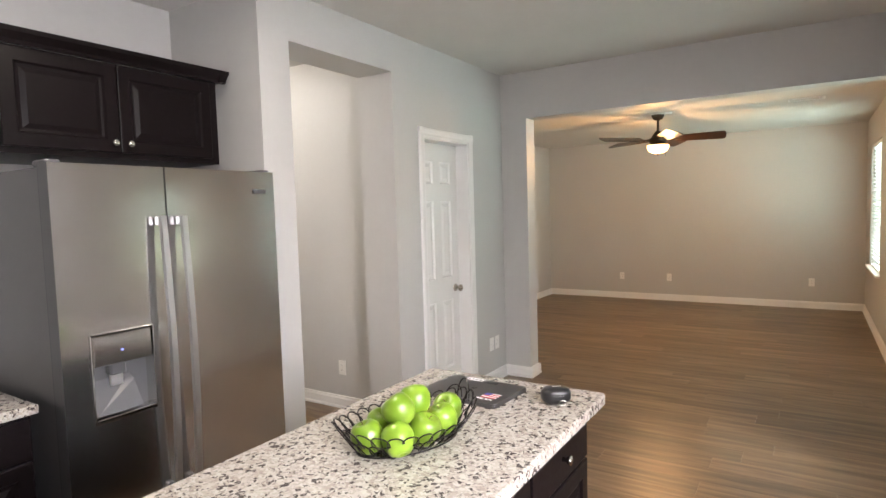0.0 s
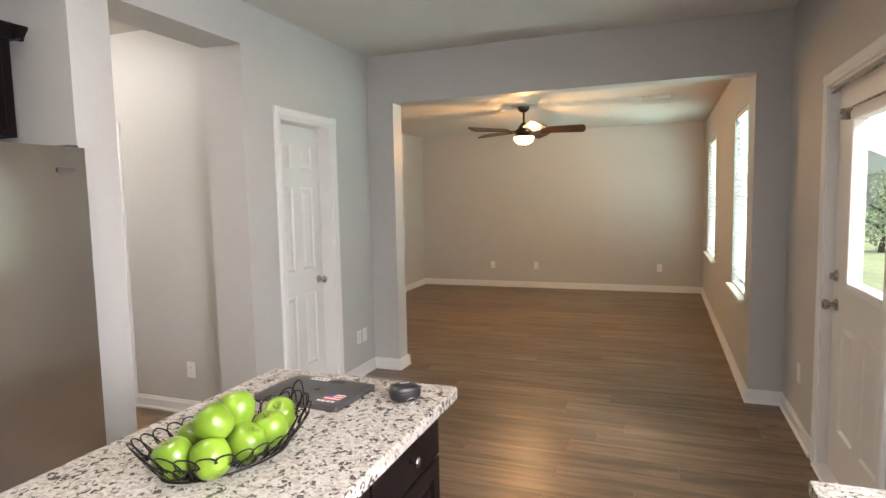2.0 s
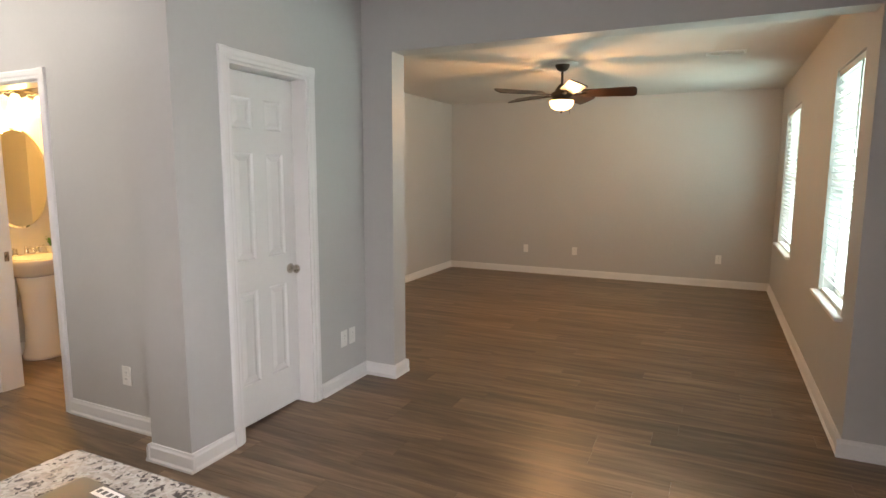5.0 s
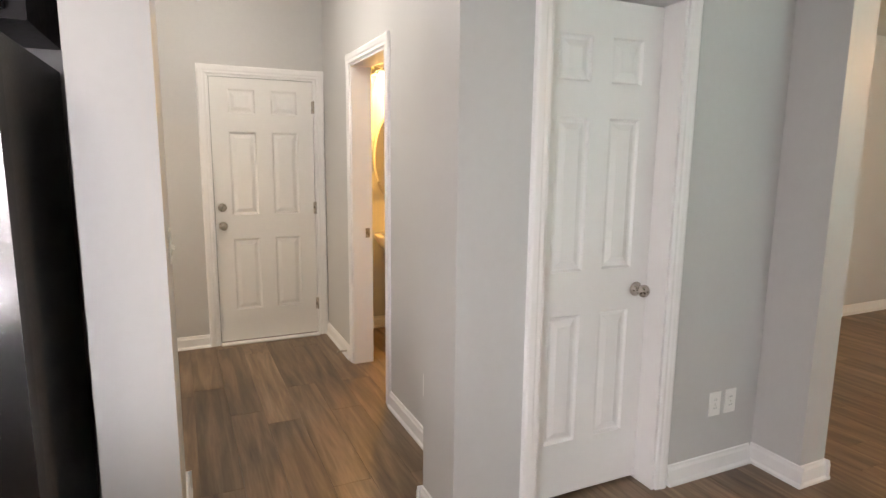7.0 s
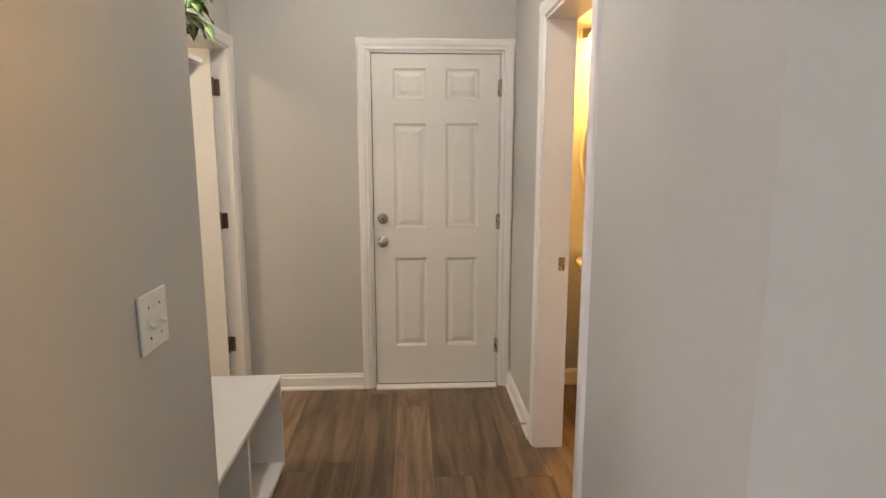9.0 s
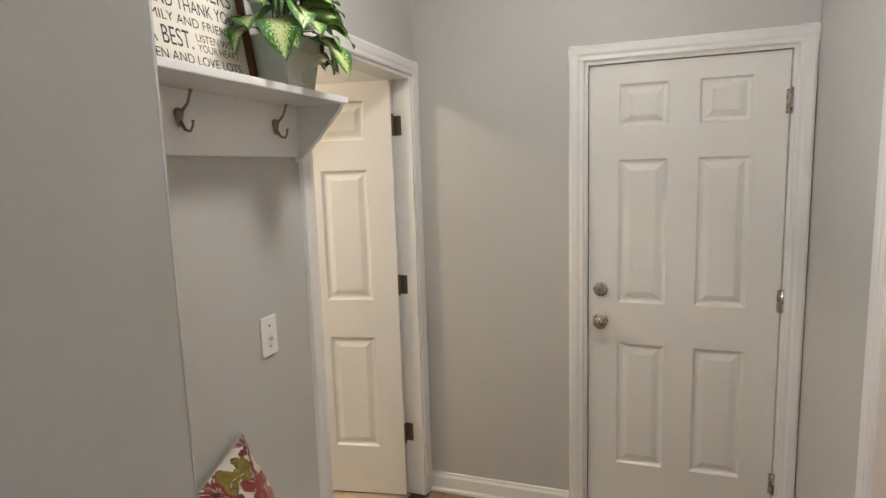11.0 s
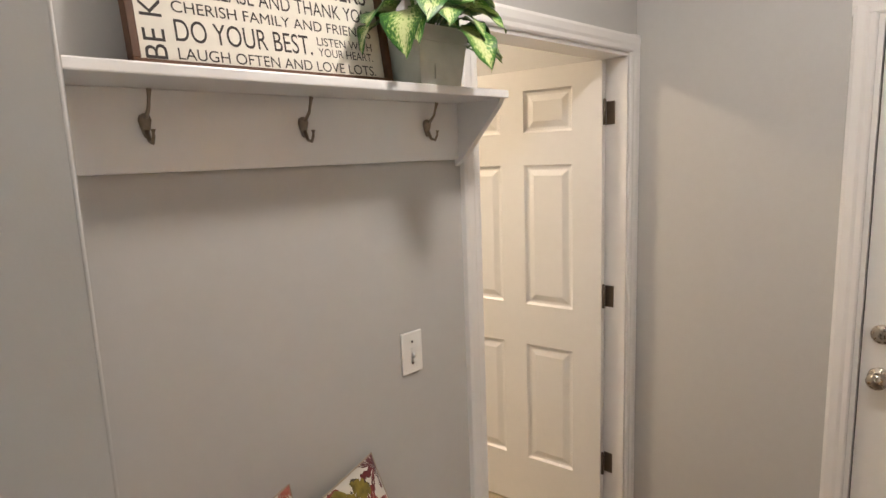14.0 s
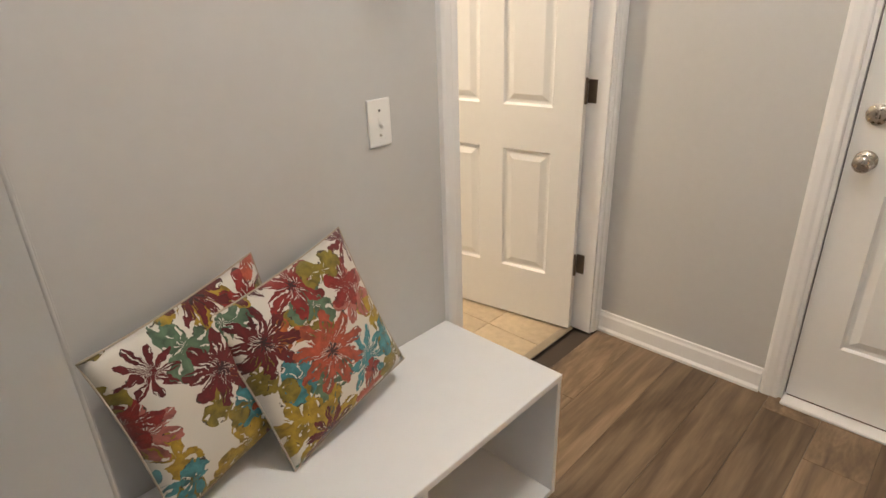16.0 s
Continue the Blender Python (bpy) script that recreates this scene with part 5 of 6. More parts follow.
# the print on the cushions: across, down, size, petals, petal depth, turn, colour, eye
PETAL_RED, PETAL_CRIMSON, PETAL_CORAL, PETAL_PINK = (0.26, 0.020, 0.016), (0.13, 0.010, 0.012), (0.40, 0.075, 0.035), (0.42, 0.13, 0.10)
LEAF_OLIVE, LEAF_TEAL, LEAF_GREEN, LEAF_GOLD, PETAL_ORANGE = (0.24, 0.18, 0.02), (0.055, 0.24, 0.27), (0.10, 0.17, 0.10), (0.40, 0.26, 0.02), (0.46, 0.12, 0.025)
BLOOMS = (
    (0.40, 0.30, 0.13, 2, 0.75, 0.5, LEAF_OLIVE, 0), (0.52, 0.22, 0.11, 3, 0.45, 1.1, LEAF_GREEN, 0), (0.06, 0.05, 0.12, 3, 0.6, 0.2, LEAF_GREEN, 0),
    (0.36, 0.68, 0.13, 3, 0.5, 2.0, LEAF_GREEN, 0), (0.88, 0.52, 0.11, 2, 0.7, 1.2, LEAF_GOLD, 0), (0.14, 0.76, 0.17, 3, 0.55, 0.7, LEAF_GOLD, 0),
    (0.29, 0.28, 0.08, 3, 0.6, 2.6, PETAL_ORANGE, 0), (0.22, 0.53, 0.10, 2, 0.30, 1.9, LEAF_TEAL, 0), (0.68, 0.73, 0.14, 9, 0.65, 0.4, LEAF_TEAL, 0),
    (0.26, 0.90, 0.17, 7, 0.5, 0.0, LEAF_GOLD, 0), (0.10, 0.50, 0.09, 2, 0.8, 0.9, LEAF_OLIVE, 0), (0.05, 0.40, 0.08, 2, 0.8, 2.2, LEAF_OLIVE, 0),
    (0.16, 0.25, 0.14, 8, 0.42, 0.3, PETAL_CRIMSON, 0.030), (0.47, 0.52, 0.17, 9, 0.36, 0.1, PETAL_CORAL, 0.034), (0.48, 0.08, 0.13, 6, 0.45, 0.8, PETAL_RED, 0.02),
    (0.80, 0.34, 0.12, 7, 0.40, 0.5, PETAL_PINK, 0.022), (0.78, 0.26, 0.10, 5, 0.45, 1.4, PETAL_RED, 0), (0.27, 0.97, 0.12, 11, 0.55, 0.2, PETAL_CRIMSON, 0.04),
    (0.68, 0.82, 0.05, 5, 0.4, 0.0, PETAL_RED, 0.012), (0.64, 0.96, 0.10, 5, 0.5, 0.9, PETAL_CORAL, 0), (0.97, 0.06, 0.10, 9, 0.7, 0.3, PETAL_CRIMSON, 0),
    (0.90, 0.86, 0.12, 3, 0.5, 0.3, LEAF_OLIVE, 0), (0.90, 0.72, 0.09, 2, 0.6, 2.0, LEAF_TEAL, 0), (0.70, 0.10, 0.10, 2, 0.7, 0.1, LEAF_OLIVE, 0),
)


def floral(shift):
    """Printed cotton: white ground with loosely brushed flowers and leaves, the print moved by shift."""
    m = mat("floral_cotton", (0.75, 0.70, 0.62), 0.85, bump=0.35, bscale=900)
    n, l = m.node_tree.nodes, m.node_tree.links
    b = n["Principled BSDF"]
    uv = n.new("ShaderNodeUVMap")
    warp, vm = n.new("ShaderNodeTexNoise"), n.new("ShaderNodeVectorMath")
    warp.inputs["Scale"].default_value, warp.inputs["Detail"].default_value = 17, 6
    vm.operation = "MULTIPLY_ADD"
    vm.inputs[1].default_value = (0.075, 0.075, 0)
    l.new(uv.outputs[0], warp.inputs["Vector"])
    l.new(warp.outputs["Color"], vm.inputs[0])
    l.new(uv.outputs[0], vm.inputs[2])
    sep = n.new("ShaderNodeSeparateXYZ")
    l.new(vm.outputs[0], sep.inputs[0])

    def calc(op, first, second=None, third=None):
        q = n.new("ShaderNodeMath")
        q.operation = op
        for k, v in enumerate((first, second, third)):
            if isinstance(v, (int, float)):
                q.inputs[k].default_value = v
            elif v is not None:
                l.new(v, q.inputs[k])
        return q.outputs[0]

    def blend(mask, under, over):
        mx = n.new("ShaderNodeMix")
        mx.data_type = "RGBA"
        l.new(mask, mx.inputs["Factor"])
        for slot, v in (("A", under), ("B", over)):
            if isinstance(v, tuple):
                mx.inputs[slot].default_value = (*v, 1)
            else:
                l.new(v, mx.inputs[slot])
        return mx.outputs["Result"]

    wash, ink = n.new("ShaderNodeTexNoise"), n.new("ShaderNodeTexNoise")
    wash.inputs["Scale"].default_value, wash.inputs["Detail"].default_value = 16, 5
    ink.inputs["Scale"].default_value, ink.inputs["Detail"].default_value = 22, 2
    l.new(vm.outputs[0], wash.inputs["Vector"])
    l.new(uv.outputs[0], ink.inputs["Vector"])
    tone = calc("MULTIPLY_ADD", wash.outputs["Fac"], 1.9, -0.2)
    inked = calc("GREATER_THAN", ink.outputs["Fac"], 0.57)
    col = (0.62, 0.585, 0.52)
    for across, down, size, petals, depth, turn, paint, eye in BLOOMS:
        # the print repeats past the edges of the cloth
        du = calc("WRAP", calc("SUBTRACT", sep.outputs[0], across + shift[0] + 0.037), 0.55, -0.55)
        dv = calc("WRAP", calc("SUBTRACT", sep.outputs[1], 1 - down - shift[1] + 0.037), 0.55, -0.55)
        dist = calc("SQRT", calc("ADD", calc("MULTIPLY", du, du), calc("MULTIPLY", dv, dv)))
        ang = calc("ADD", calc("ARCTAN2", dv, du), turn)
        lobe = calc("ABSOLUTE", calc("COSINE", calc("MULTIPLY", ang, petals * 0.5)))
        reach = calc("MULTIPLY", calc("MULTIPLY_ADD", calc("POWER", lobe, 1.15), depth + 0.12, 0.88 - depth), size * 1.5)
        mask = calc("LESS_THAN", dist, reach)
        # loose brushwork leaves gaps of white between strokes
        dry = calc("MULTIPLY_ADD", calc("COSINE", calc("MULTIPLY", ang, petals * 3.5)), 0.24, wash.outputs["Fac"])
        mask = calc("MULTIPLY", mask, calc("GREATER_THAN", dry, 0.27))
        shade = n.new("ShaderNodeVectorMath")
        shade.operation = "SCALE"
        shade.inputs[0].default_value = paint
        l.new(tone, shade.inputs["Scale"])
        col = blend(mask, col, shade.outputs[0])
        rim = calc("LESS_THAN", calc("ABSOLUTE", calc("SUBTRACT", dist, calc("MULTIPLY", reach, 0.97))), 0.004)
        vein = calc("MULTIPLY", calc("LESS_THAN", lobe, 0.07), calc("LESS_THAN", dist, calc("MULTIPLY", reach, 0.9)))
        col = blend(calc("MULTIPLY", calc("MAXIMUM", rim, vein), inked), col, (0.05, 0.035, 0.022))
        if eye:
            star = calc("MULTIPLY_ADD", calc("COSINE", calc("MULTIPLY", ang, 9)), eye * 0.6, eye)
            col = blend(calc("LESS_THAN", dist, star), col, (0.03, 0.010, 0.012))
    l.new(col, b.inputs["Base Color"])
    b.inputs["Sheen Weight"].default_value = 0.2
    return m


def cushion(label, corner_bl, corner_br, up, size, seed, shift, bulge=0.062):
    """A square cushion on its lower edge; up: the way its side edges rise."""
    bl, br, up = Vector(corner_bl), Vector(corner_br), Vector(up).normalized()
    xa = (br - bl).normalized()
    za = (up - xa * up.dot(xa)).normalized()
    ya = za.cross(xa)
    t = thing("throw_cushion", label, "cushion", group="cushions on the bench")
    t.matrix_world = Matrix(((xa.x, ya.x, za.x, bl.x), (xa.y, ya.y, za.y, bl.y), (xa.z, ya.z, za.z, bl.z), (0, 0, 0, 1)))
    n = 18
    material = floral(shift)
    bm = B()
    uvl = bm.loops.layers.uv.new("UVMap")
    def pt(i, j, side):
        u, v = i / n, j / n
        e = (4 * u * (1 - u)) * (4 * v * (1 - v))
        thick = bulge * e ** 0.5
        pin = 0.030
        x = u + (0.5 - u) * pin * (4 * v * (1 - v)) * 1.6
        z = v + (0.5 - v) * pin * (4 * u * (1 - u)) * 1.6
        wr = 0.003 * math.sin(17 * u + 5 * v + seed) * math.sin(13 * v - 4 * u) * min(1, 6 * e)
        sag = -0.02 * size * math.sin(math.pi * u) * (1 - v)
        return Vector((x * size, side * (thick + wr) , z * size + sag * 0.3))
    def sheet(side):
        g = {(i, j): bm.verts.new(pt(i, j, side)) for i in range(n + 1) for j in range(n + 1)}
        for i in range(n):
            for j in range(n):
                f = bm.faces.new((g[i, j], g[i + 1, j], g[i + 1, j + 1], g[i, j + 1]))
                f.smooth = True
                for lp, (a, b) in zip(f.loops, ((i, j), (i + 1, j), (i + 1, j + 1), (i, j + 1))):
                    lp[uvl].uv = (a / n, b / n)
    sheet(1)
    sheet(-1)
    bmesh.ops.remove_doubles(bm, verts=bm.verts[:], dist=1e-5)
    part("cover", bm, material, t)
    edge = [pt(i, 0, 0) for i in range(n)] + [pt(n, j, 0) for j in range(n)] + [pt(n - i, n, 0) for i in range(n)] + [pt(0, n - j, 0) for j in range(n)]
    part("piping", tube(B(), edge, 0.0022, 6, True), mat("cushion_piping", (0.42, 0.36, 0.28), 0.9, grain=0.15, scale=60), t)


cushion("floral cotton cushion leaning on the niche wall", (-3.322, 3.712, 0.495), (-3.697, 3.632, 0.547), (0.055, -0.055, 0.39), 0.392, 1.37, (0.33, 0.115))
cushion("floral cotton cushion standing askew against another cushion", (-3.556, 3.772, 0.495), (-3.920, 3.715, 0.556), (0.06, -0.115, 0.362), 0.392, 2.61, (0.0, 0.0))

# ---- bathroom ----


def sink():
    t = thing("pedestal_sink", "white porcelain pedestal sink with chrome faucet", "sink", (EX, 5.82, 0))
    bm = B()
    # basin: lofted rounded outlines, back against the wall
    def outline(x1, hy, z, n=28):
        r = []
        for k in range(n):
            a = 2 * math.pi * k / n
            cx, sy = math.cos(a), math.sin(a)
            x = x1 * 0.5 + x1 * 0.5 * math.copysign(abs(cx) ** 0.75, cx)
            y = hy * math.copysign(abs(sy) ** 0.7, sy)
            r.append(bm.verts.new((x + 0.004, y, z)))
        return r
    loops = [outline(0.26, 0.13, 0.66), outline(0.40, 0.22, 0.72), outline(0.455, 0.262, 0.785), outline(0.47, 0.275, 0.815), outline(0.465, 0.272, 0.832)]
    inner = []
    for s, z in ((0.80, 0.832), (0.74, 0.80), (0.5, 0.73)):
        r = []
        for k in range(28):
            a = 2 * math.pi * k / 28
            r.append(bm.verts.new((0.285 + 0.165 * s / 0.8 * math.cos(a), 0.215 * s / 0.8 * math.sin(a), z)))
        inner.append(r)
    al = loops + inner
    bm.faces.new(al[0][::-1])
    for a, b in zip(al, al[1:]):
        for k in range(28):
            f = bm.faces.new((a[k], a[(k + 1) % 28], b[(k + 1) % 28], b[k]))
            f.smooth = True
    bm.faces.new(al[-1])
    part("basin", bm, M_PORC, t)
    bm = lathe(B(), [(0.150, 0.0), (0.145, 0.03), (0.125, 0.10), (0.118, 0.30), (0.125, 0.52), (0.145, 0.67)], (0.19, 0, 0), "z", 28)
    part("pedestal", bm, M_PORC, t)
    f = part("faucet", lathe(B(), [(0.020, 0.832), (0.018, 0.85), (0.014, 0.87), (0.015, 0.895), (0.006, 0.905)], (0.075, 0, 0), "z", 16), M_CHROME, t, "chrome faucet")
    part("spout", tube(B(), [(0.075, 0, 0.885), (0.12, 0, 0.895), (0.165, 0, 0.88), (0.175, 0, 0.865)], [0.011, 0.010, 0.009, 0.009], 10), M_CHROME, f)
    for y in (-0.085, 0.085):
        k = part("tap", lathe(B(), [(0.022, 0.832), (0.020, 0.85), (0.013, 0.865), (0.017, 0.885), (0.006, 0.892)], (0.075, y, 0), "z", 16), M_CHROME, f)
        part("lever", tube(B(), [(0.075, y, 0.888), (0.085, y + math.copysign(0.05, y), 0.897)], [0.006, 0.005], 8), M_CHROME, k)
    part("supply_pipe", tube(B(), [(0.01, -0.10, 0.42), (0.06, -0.10, 0.42), (0.07, -0.09, 0.50), (0.06, -0.07, 0.66)], 0.008, 8), M_CHROME, t)
    return t


sink()


def oval_mirror():
    t = thing("oval_mirror", "frameless oval wall mirror above the sink", "mirror", (EX, 5.84, 1.45))
    bm = B()
    n = 48
    a = [bm.verts.new((0.004, 0.245 * math.cos(2 * math.pi * k / n), 0.405 * math.sin(2 * math.pi * k / n))) for k in range(n)]
    b = [bm.verts.new((0.012, 0.23 * math.cos(2 * math.pi * k / n), 0.39 * math.sin(2 * math.pi * k / n))) for k in range(n)]
    bm.faces.new(a[::-1])
    bm.faces.new(b)
    for k in range(n):
        bm.faces.new((a[k], a[(k + 1) % n], b[(k + 1) % n], b[k]))
    part("silvered_glass", bm, M_MIRROR, t)
    part("clip", box(B(), (0.004, -0.215, -0.225), (0.020, -0.195, -0.205), 0.003), M_CHROME, t)


oval_mirror()


def vanity_light():
    t = thing("vanity_light", "lit bathroom vanity light with frosted glass shades", "wall lamp", (EX, 5.82, 2.06))
    part("back_plate", box(B(), (0.0, -0.25, 0.03), (0.025, 0.25, 0.10), 0.006, 2), M_CHROME, t)
    for y in (-0.18, 0.0, 0.18):
        part("arm", tube(B(), [(0.02, y, 0.07), (0.09, y, 0.085), (0.11, y, 0.055)], 0.007, 8), M_CHROME, t)
        part("shade", lathe(B(), [(0.062, -0.085), (0.058, -0.05), (0.045, 0.0), (0.028, 0.045), (0.02, 0.055)], (0.11, y, 0), "z", 20), M_VSHADE, t, "glowing frosted glass shade").visible_shadow = False


vanity_light()


def soap_plant():
    t = thing("small_plant", "small green sprig in a white pot on the sink", "plant", (EX + 0.09, 6.0, 0.833))
    part("pot", lathe(B(), [(0.022, 0), (0.030, 0.05), (0.031, 0.055), (0.026, 0.056)], n=16), M_PORC, t)
    m = mat("sprig_green", (0.10, 0.24, 0.03), 0.5, grain=0.3)
    rnd = random.Random(8)
    me = leaf_mesh(0.05, 0.010, 0.3, m)
    for k in range(14):
        o = new("leaf", me)
        o.parent = t
        o.matrix_local = pose(0, 0, 0.05 + 0.004 * k, 0, 0, 137 * k) @ pose(0, 0, 0, 0, rnd.uniform(-75, -15), 0)


soap_plant()

# strike plate on the bath jamb and the spring stop on the baseboard
single("strike_plate", box(B(), (-4.443, HN + 0.088, 0.90), (-4.439, HN + 0.118, 0.965), 0.001), M_NICKEL, "nickel strike plate on the bathroom door jamb", "strike plate", kind="structure")
single("door_stop", tube(B(), [(-4.60, HN - 0.016, 0.05), (-4.60, HN - 0.085, 0.05)], [0.006, 0.007], 8), M_NICKEL, "small spring door stop on the baseboard", "door stop")


def ceiling_dome(name, x, y, z, label):
    t = thing(name, label, "ceiling lamp", (x, y, z))
    part("pan", lathe(B(), [(0.15, -0.02), (0.155, -0.01), (0.15, 0.0)], n=32), M_NICKEL, t)
    part("glass_dome", lathe(B(), [(0.01, -0.10), (0.07, -0.09), (0.12, -0.06), (0.14, -0.021)], n=32), M_HSHADE, t, "lit frosted glass dome").visible_shadow = False


ceiling_dome("hall_ceiling_lamp", -3.98, 4.35, CK - 0.01, "lit frosted dome lamp on the hall ceiling")
ceiling_dome("laundry_ceiling_lamp", -4.2, 2.3, CK - 0.01, "lit frosted dome lamp on the laundry ceiling")
# added dome in place of several recessed kitchen lights
ceiling_dome("kitchen_ceiling_lamp", -1.5, 3.0, CK, "unseen dome lamp standing in for the kitchen's recessed ceiling lights")

# ---- outdoors ----
M_GRASS = mat("lawn", (0.30, 0.36, 0.20), 0.95, grain=0.35, scale=8)
M_SIDING = mat("white_siding", (0.62, 0.62, 0.62), 0.6, grain=0.03)
M_ROOF = mat("pale_shingle", (0.74, 0.74, 0.75), 0.9, grain=0.15, scale=10)
M_CONC = mat("concrete", (0.55, 0.54, 0.52), 0.9, grain=0.12, scale=12)
M_BARK = mat("bark", (0.12, 0.09, 0.07), 0.9, grain=0.3)
# leaf green lightened to carry the outdoor haze in its colour
M_LEAVES = mat("haze_paled_leaves", (0.42, 0.50, 0.37), 0.8, grain=0.3, scale=6, spread=0.1)

# haze before the far woods is painted in as a paler green
M_HAZE = mat("hazy_leaves", (0.40, 0.46, 0.37), 0.9, grain=0.2, scale=0.5)
M_SKY = mat("bright_haze", (0.8, 0.82, 0.84), 1.0, emit=(0.94, 1.0, 1.0), watts=1.7)

g = B()
bmesh.ops.create_grid(g, x_segments=24, y_segments=24, size=400)
for v in g.verts:
    v.co.z = -0.18 + 0.15 * noise.noise(v.co * 0.03) * min(1, v.co.length / 60)
single("ground", g, M_GRASS, "pale green lawn around the house", "lawn", kind="structure")
single("patio", box(B(), (KE + 0.13, 3.9, -0.2), (KE + 2.6, 9.5, -0.06)), M_CONC, "pale concrete patio slab outside the back door", "patio", kind="structure")
single("porch_post", box(B(), (1.40, 7.95, -0.06), (1.48, 8.03, 2.7), 0.01), M_SIDING, "white boxed porch post on the patio", "post", kind="structure")


def far_house():
    t = thing("neighbour_house", "white sided single-storey house beyond the lawn", "house", (24, 62, -0.1), 20)
    part("wall", box(B(), (-9, -6, 0), (9, 6, 2.9)), M_SIDING, t)
    bm = B()
    v = [bm.verts.new(p) for p in ((-9.6, -6.6, 2.8), (9.6, -6.6, 2.8), (9.6, 6.6, 2.8), (-9.6, 6.6, 2.8), (-9.6, 0, 5.2), (9.6, 0, 5.2))]
    for q in ((0, 1, 5, 4), (2, 3, 4, 5), (0, 4, 3), (1, 2, 5), (0, 3, 2, 1)):
        bm.faces.new([v[k] for k in q])
    part("roof", bm, M_ROOF, t)
    for x in (-6, -2, 2, 6):
        for z in (0.9,):
            part("window", box(B(), (x - 0.6, -6.05, z), (x + 0.6, -5.99, z + 1.4)), M_DGREY, t)


far_house()


def tree(x, y, h, seed):
    rnd = random.Random(seed)
    t = thing("tree", "leafy green tree at the edge of the lawn", "tree", (x, y, -0.2), group="trees at the lawn's edge")
    limbs = B()
    tube(limbs, [(0, 0, 0), (0.05, 0.02, h * 0.25), (0.0, 0.1, h * 0.55), (0.1, 0, h * 0.85)], [0.16, 0.12, 0.08, 0.03], 8)
    tips = []
    for k in range(9):
        a = 2.4 * k
        z0 = h * (0.22 + 0.07 * k)
        r = h * (0.34 - 0.024 * k)
        tip = Vector((r * math.cos(a), r * math.sin(a), z0 + h * 0.14))
        tube(limbs, [(0, 0.03, z0), tip * 0.5 + Vector((0, 0, z0 * 0.5 + 0.02)), tip], [0.05, 0.035, 0.015], 6)
        tips.append(tip)
    part("trunk", limbs, M_BARK, t)
    verts, faces = [], []
    for k in range(2600):
        c = rnd.choice(tips) * rnd.uniform(0.35, 1.05) if rnd.random() < 0.8 else Vector((0, 0, h * rnd.uniform(0.4, 1.0)))
        c = Vector((c.x, c.y, max(c.z, h * 0.2))) + Vector([rnd.gauss(0, h * 0.075) for _ in range(3)])
        q = Euler([rnd.uniform(0, 6.28) for _ in range(3)]).to_matrix()
        s = h * rnd.uniform(0.014, 0.026)
        i = len(verts)
        verts += [c + q @ Vector(p) * s for p in ((-1, 0, 0), (0, -0.6, 0.1), (1, 0, 0), (0, 0.6, 0.1))]
        faces.append((i, i + 1, i + 2, i + 3))
    me = bpy.data.meshes.new("crown")
    me.from_pydata(verts, [], faces)
    me.materials.append(M_LEAVES)
    o = new("crown", me)
    o.parent = t


tree(5.6, 20.5, 2.1, 1)
tree(8.8, 26.0, 2.5, 2)
tree(7.4, 34.0, 3.0, 3)
tree(13.5, 32.0, 3.2, 4)


def far_woods():
    rnd = random.Random(21)
    verts, faces = [], []
    for k in range(9000):
        a = rnd.uniform(0.15, 1.75)
        r = rnd.uniform(88, 96)
        top = 7 + 3.0 * noise.noise(Vector((a * 7, 0.3, 0))) + 1.4 * noise.noise(Vector((a * 31, 2.3, 0)))
        c = Vector((r * math.cos(a), r * math.sin(a), rnd.uniform(-0.2, top)))
        q = Euler([rnd.uniform(0, 6.28) for _ in range(3)]).to_matrix()
        s = rnd.uniform(0.5, 1.1)
        i = len(verts)
        verts += [c + q @ Vector(p) * s for p in ((-1, 0, 0), (0, -0.7, 0.2), (1, 0, 0), (0, 0.7, 0.2))]
        faces.append((i, i + 1, i + 2, i + 3))
    me = bpy.data.meshes.new("far_woods")
    me.from_pydata(verts, [], faces)
    me.materials.append(M_HAZE)
    tagged(new("far_woods", me), "hazy green woods along the horizon", "trees", kind="stuff")


far_woods()


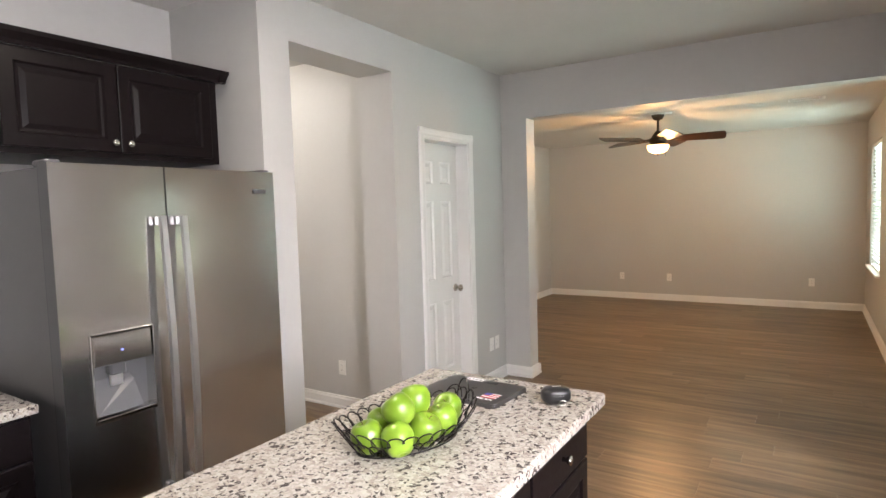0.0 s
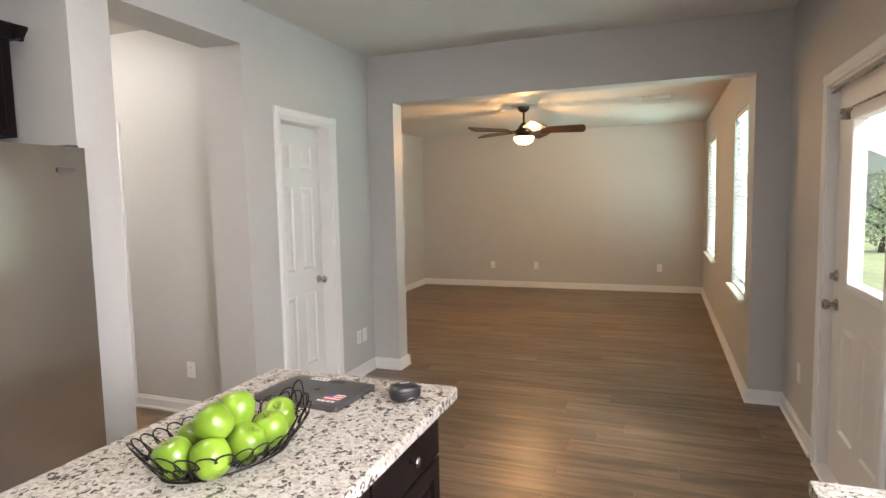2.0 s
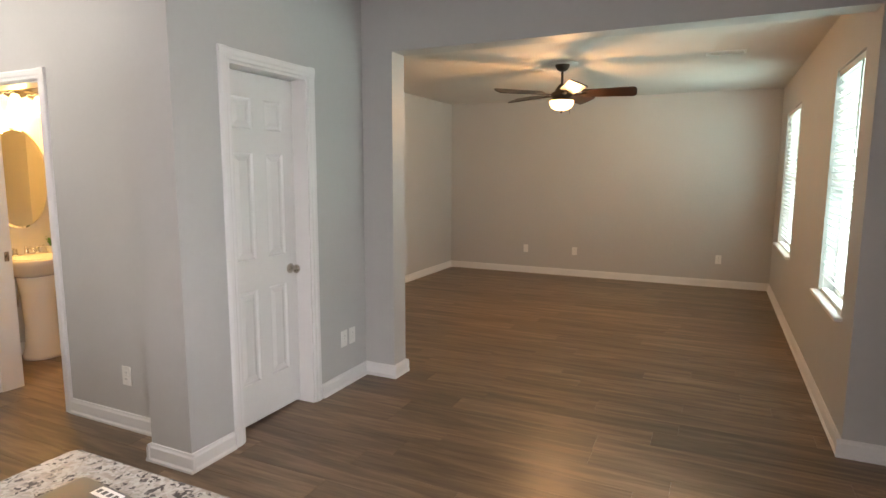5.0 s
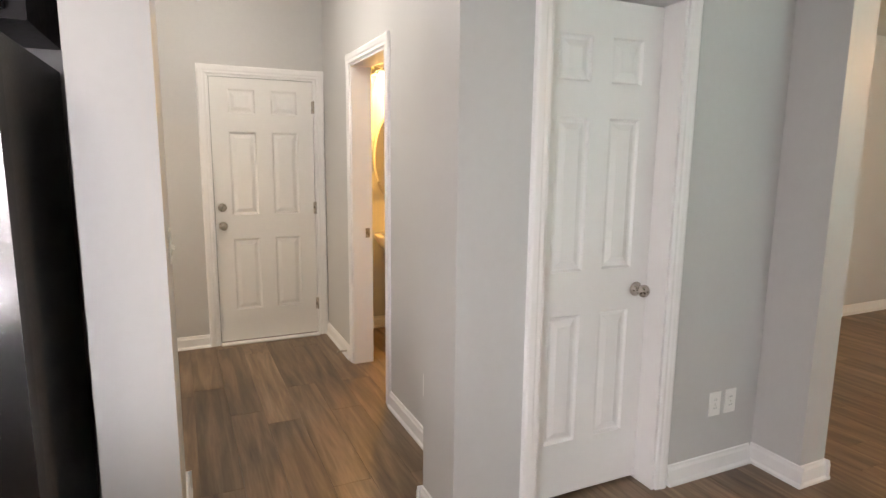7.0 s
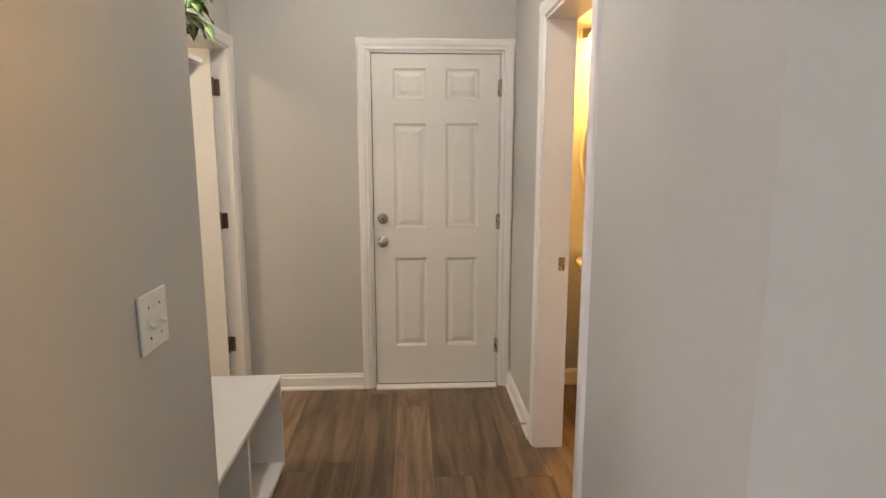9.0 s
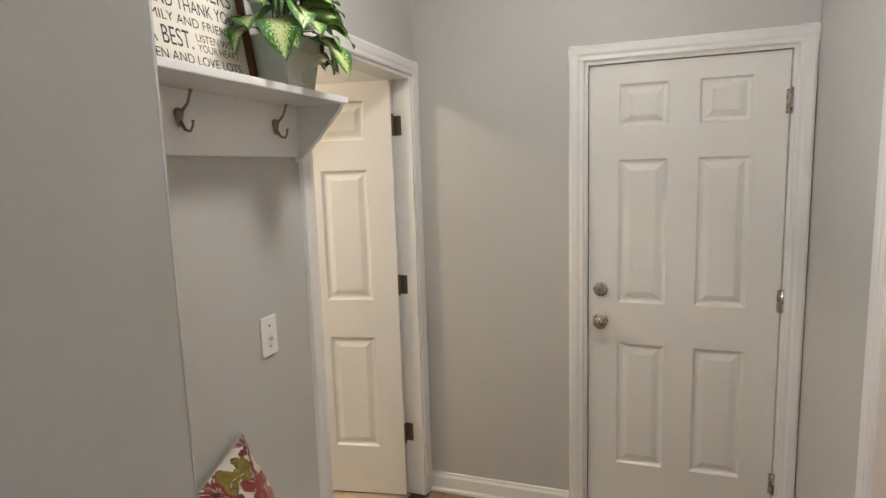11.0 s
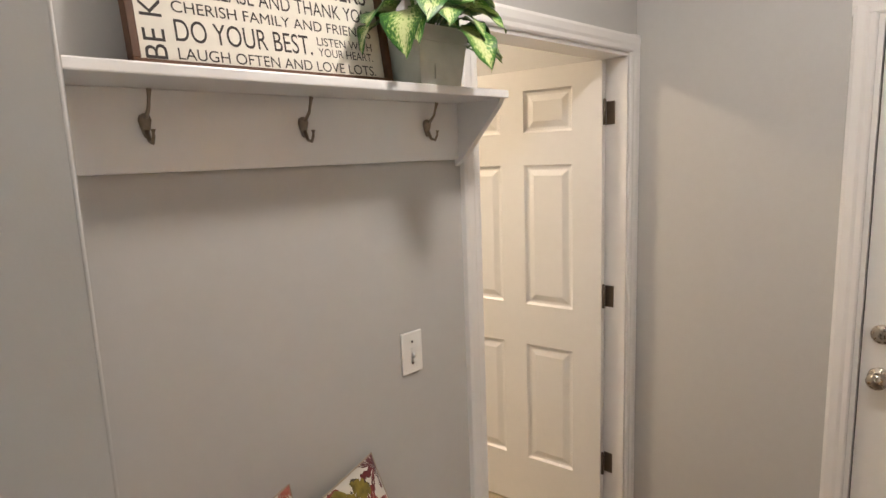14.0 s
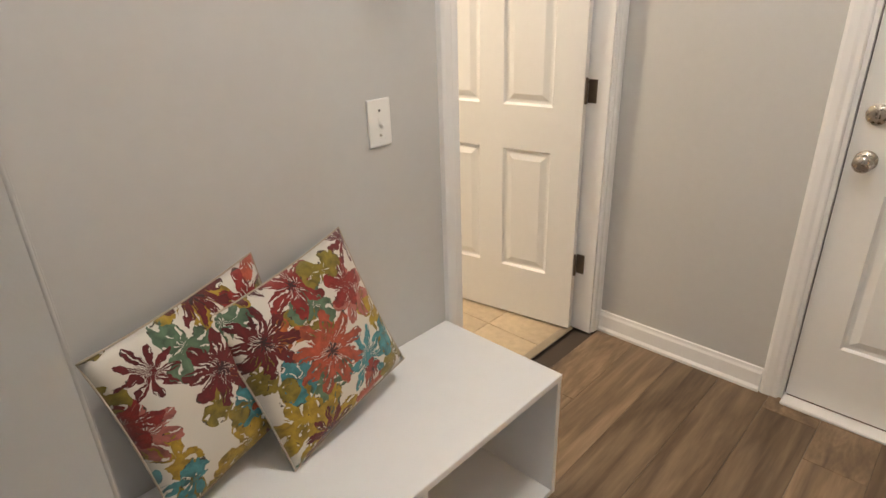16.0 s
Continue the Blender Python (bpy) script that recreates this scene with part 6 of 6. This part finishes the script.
def sky_backdrop():
    """The bright overcast distance beyond the woods."""
    bm = B()
    rows = []
    for k in range(25):
        a = radians(-5 + 120 * k / 24)
        rows.append([bm.verts.new((160 * math.cos(a), 160 * math.sin(a), z)) for z in (-1, 90)])
    for p, q in zip(rows, rows[1:]):
        bm.faces.new((p[0], q[0], q[1], p[1]))
    single("backdrop", bm, M_SKY, "white overcast sky behind the woods", "sky", kind="structure")


sky_backdrop()

# ---- floor planks and tiles ----


def planks():
    fl = bpy.data.objects["floor"]
    w, ln, th = 0.18, 1.22, 0.012
    bm = B()
    box(bm, (-ln / 2 + 0.0004, -w / 2 + 0.0004, -th), (ln / 2 - 0.0004, w / 2 - 0.0004, 0.0))
    top = [e for e in bm.edges if e.verts[0].co.z > -0.001 and e.verts[1].co.z > -0.001]
    bmesh.ops.bevel(bm, geom=top, offset=0.0009, segments=1, affect="EDGES")
    me = mesh_of("plank", bm, M_FLOOR)
    rnd = random.Random(5)
    y = 0.9
    while y < LY + 0.05:
        x0, x1 = (-3.2, KE) if y < NB - 0.11 else (EX, KE) if y < PY + 0.1 else (LW, LE)
        x = x0 - rnd.random() * ln
        while x < x1:
            a, b = max(x, x0 - 0.05), min(x + ln, x1 + 0.05)
            if b - a > 0.03:
                o = new("plank", me)
                o.parent = fl
                o.matrix_local = Matrix.Translation(((a + b) / 2, y + w / 2, 0)) @ Matrix.Diagonal(((b - a) / ln, 1, 1, 1))
            x += ln
        y += w


planks()


def laundry_tiles():
    fl = single("laundry_floor", box(B(), (EX, 1.3, -0.006), (-3.34, NB - 0.09, -0.001)), M_GROUT, "beige vinyl tile laundry floor", "floor", kind="structure")
    s = 0.305
    bm = B()
    box(bm, (-s / 2 + 0.002, -s / 2 + 0.002, -0.004), (s / 2 - 0.002, s / 2 - 0.002, 0.002))
    me = mesh_of("tile", bm, M_TILE)
    for i in range(6):
        for j in range(7):
            o = new("tile", me)
            o.parent = fl
            o.matrix_local = pose(EX + s * (i + 0.5), NB - 0.09 - s * (j + 0.5), 0)
    single("laundry_threshold", box(B(), (-5.146, NB - 0.112, 0.0), (-4.314, NB - 0.07, 0.007), 0.003), M_SILL, "brown metal floor transition strip", "threshold", kind="structure")


laundry_tiles()
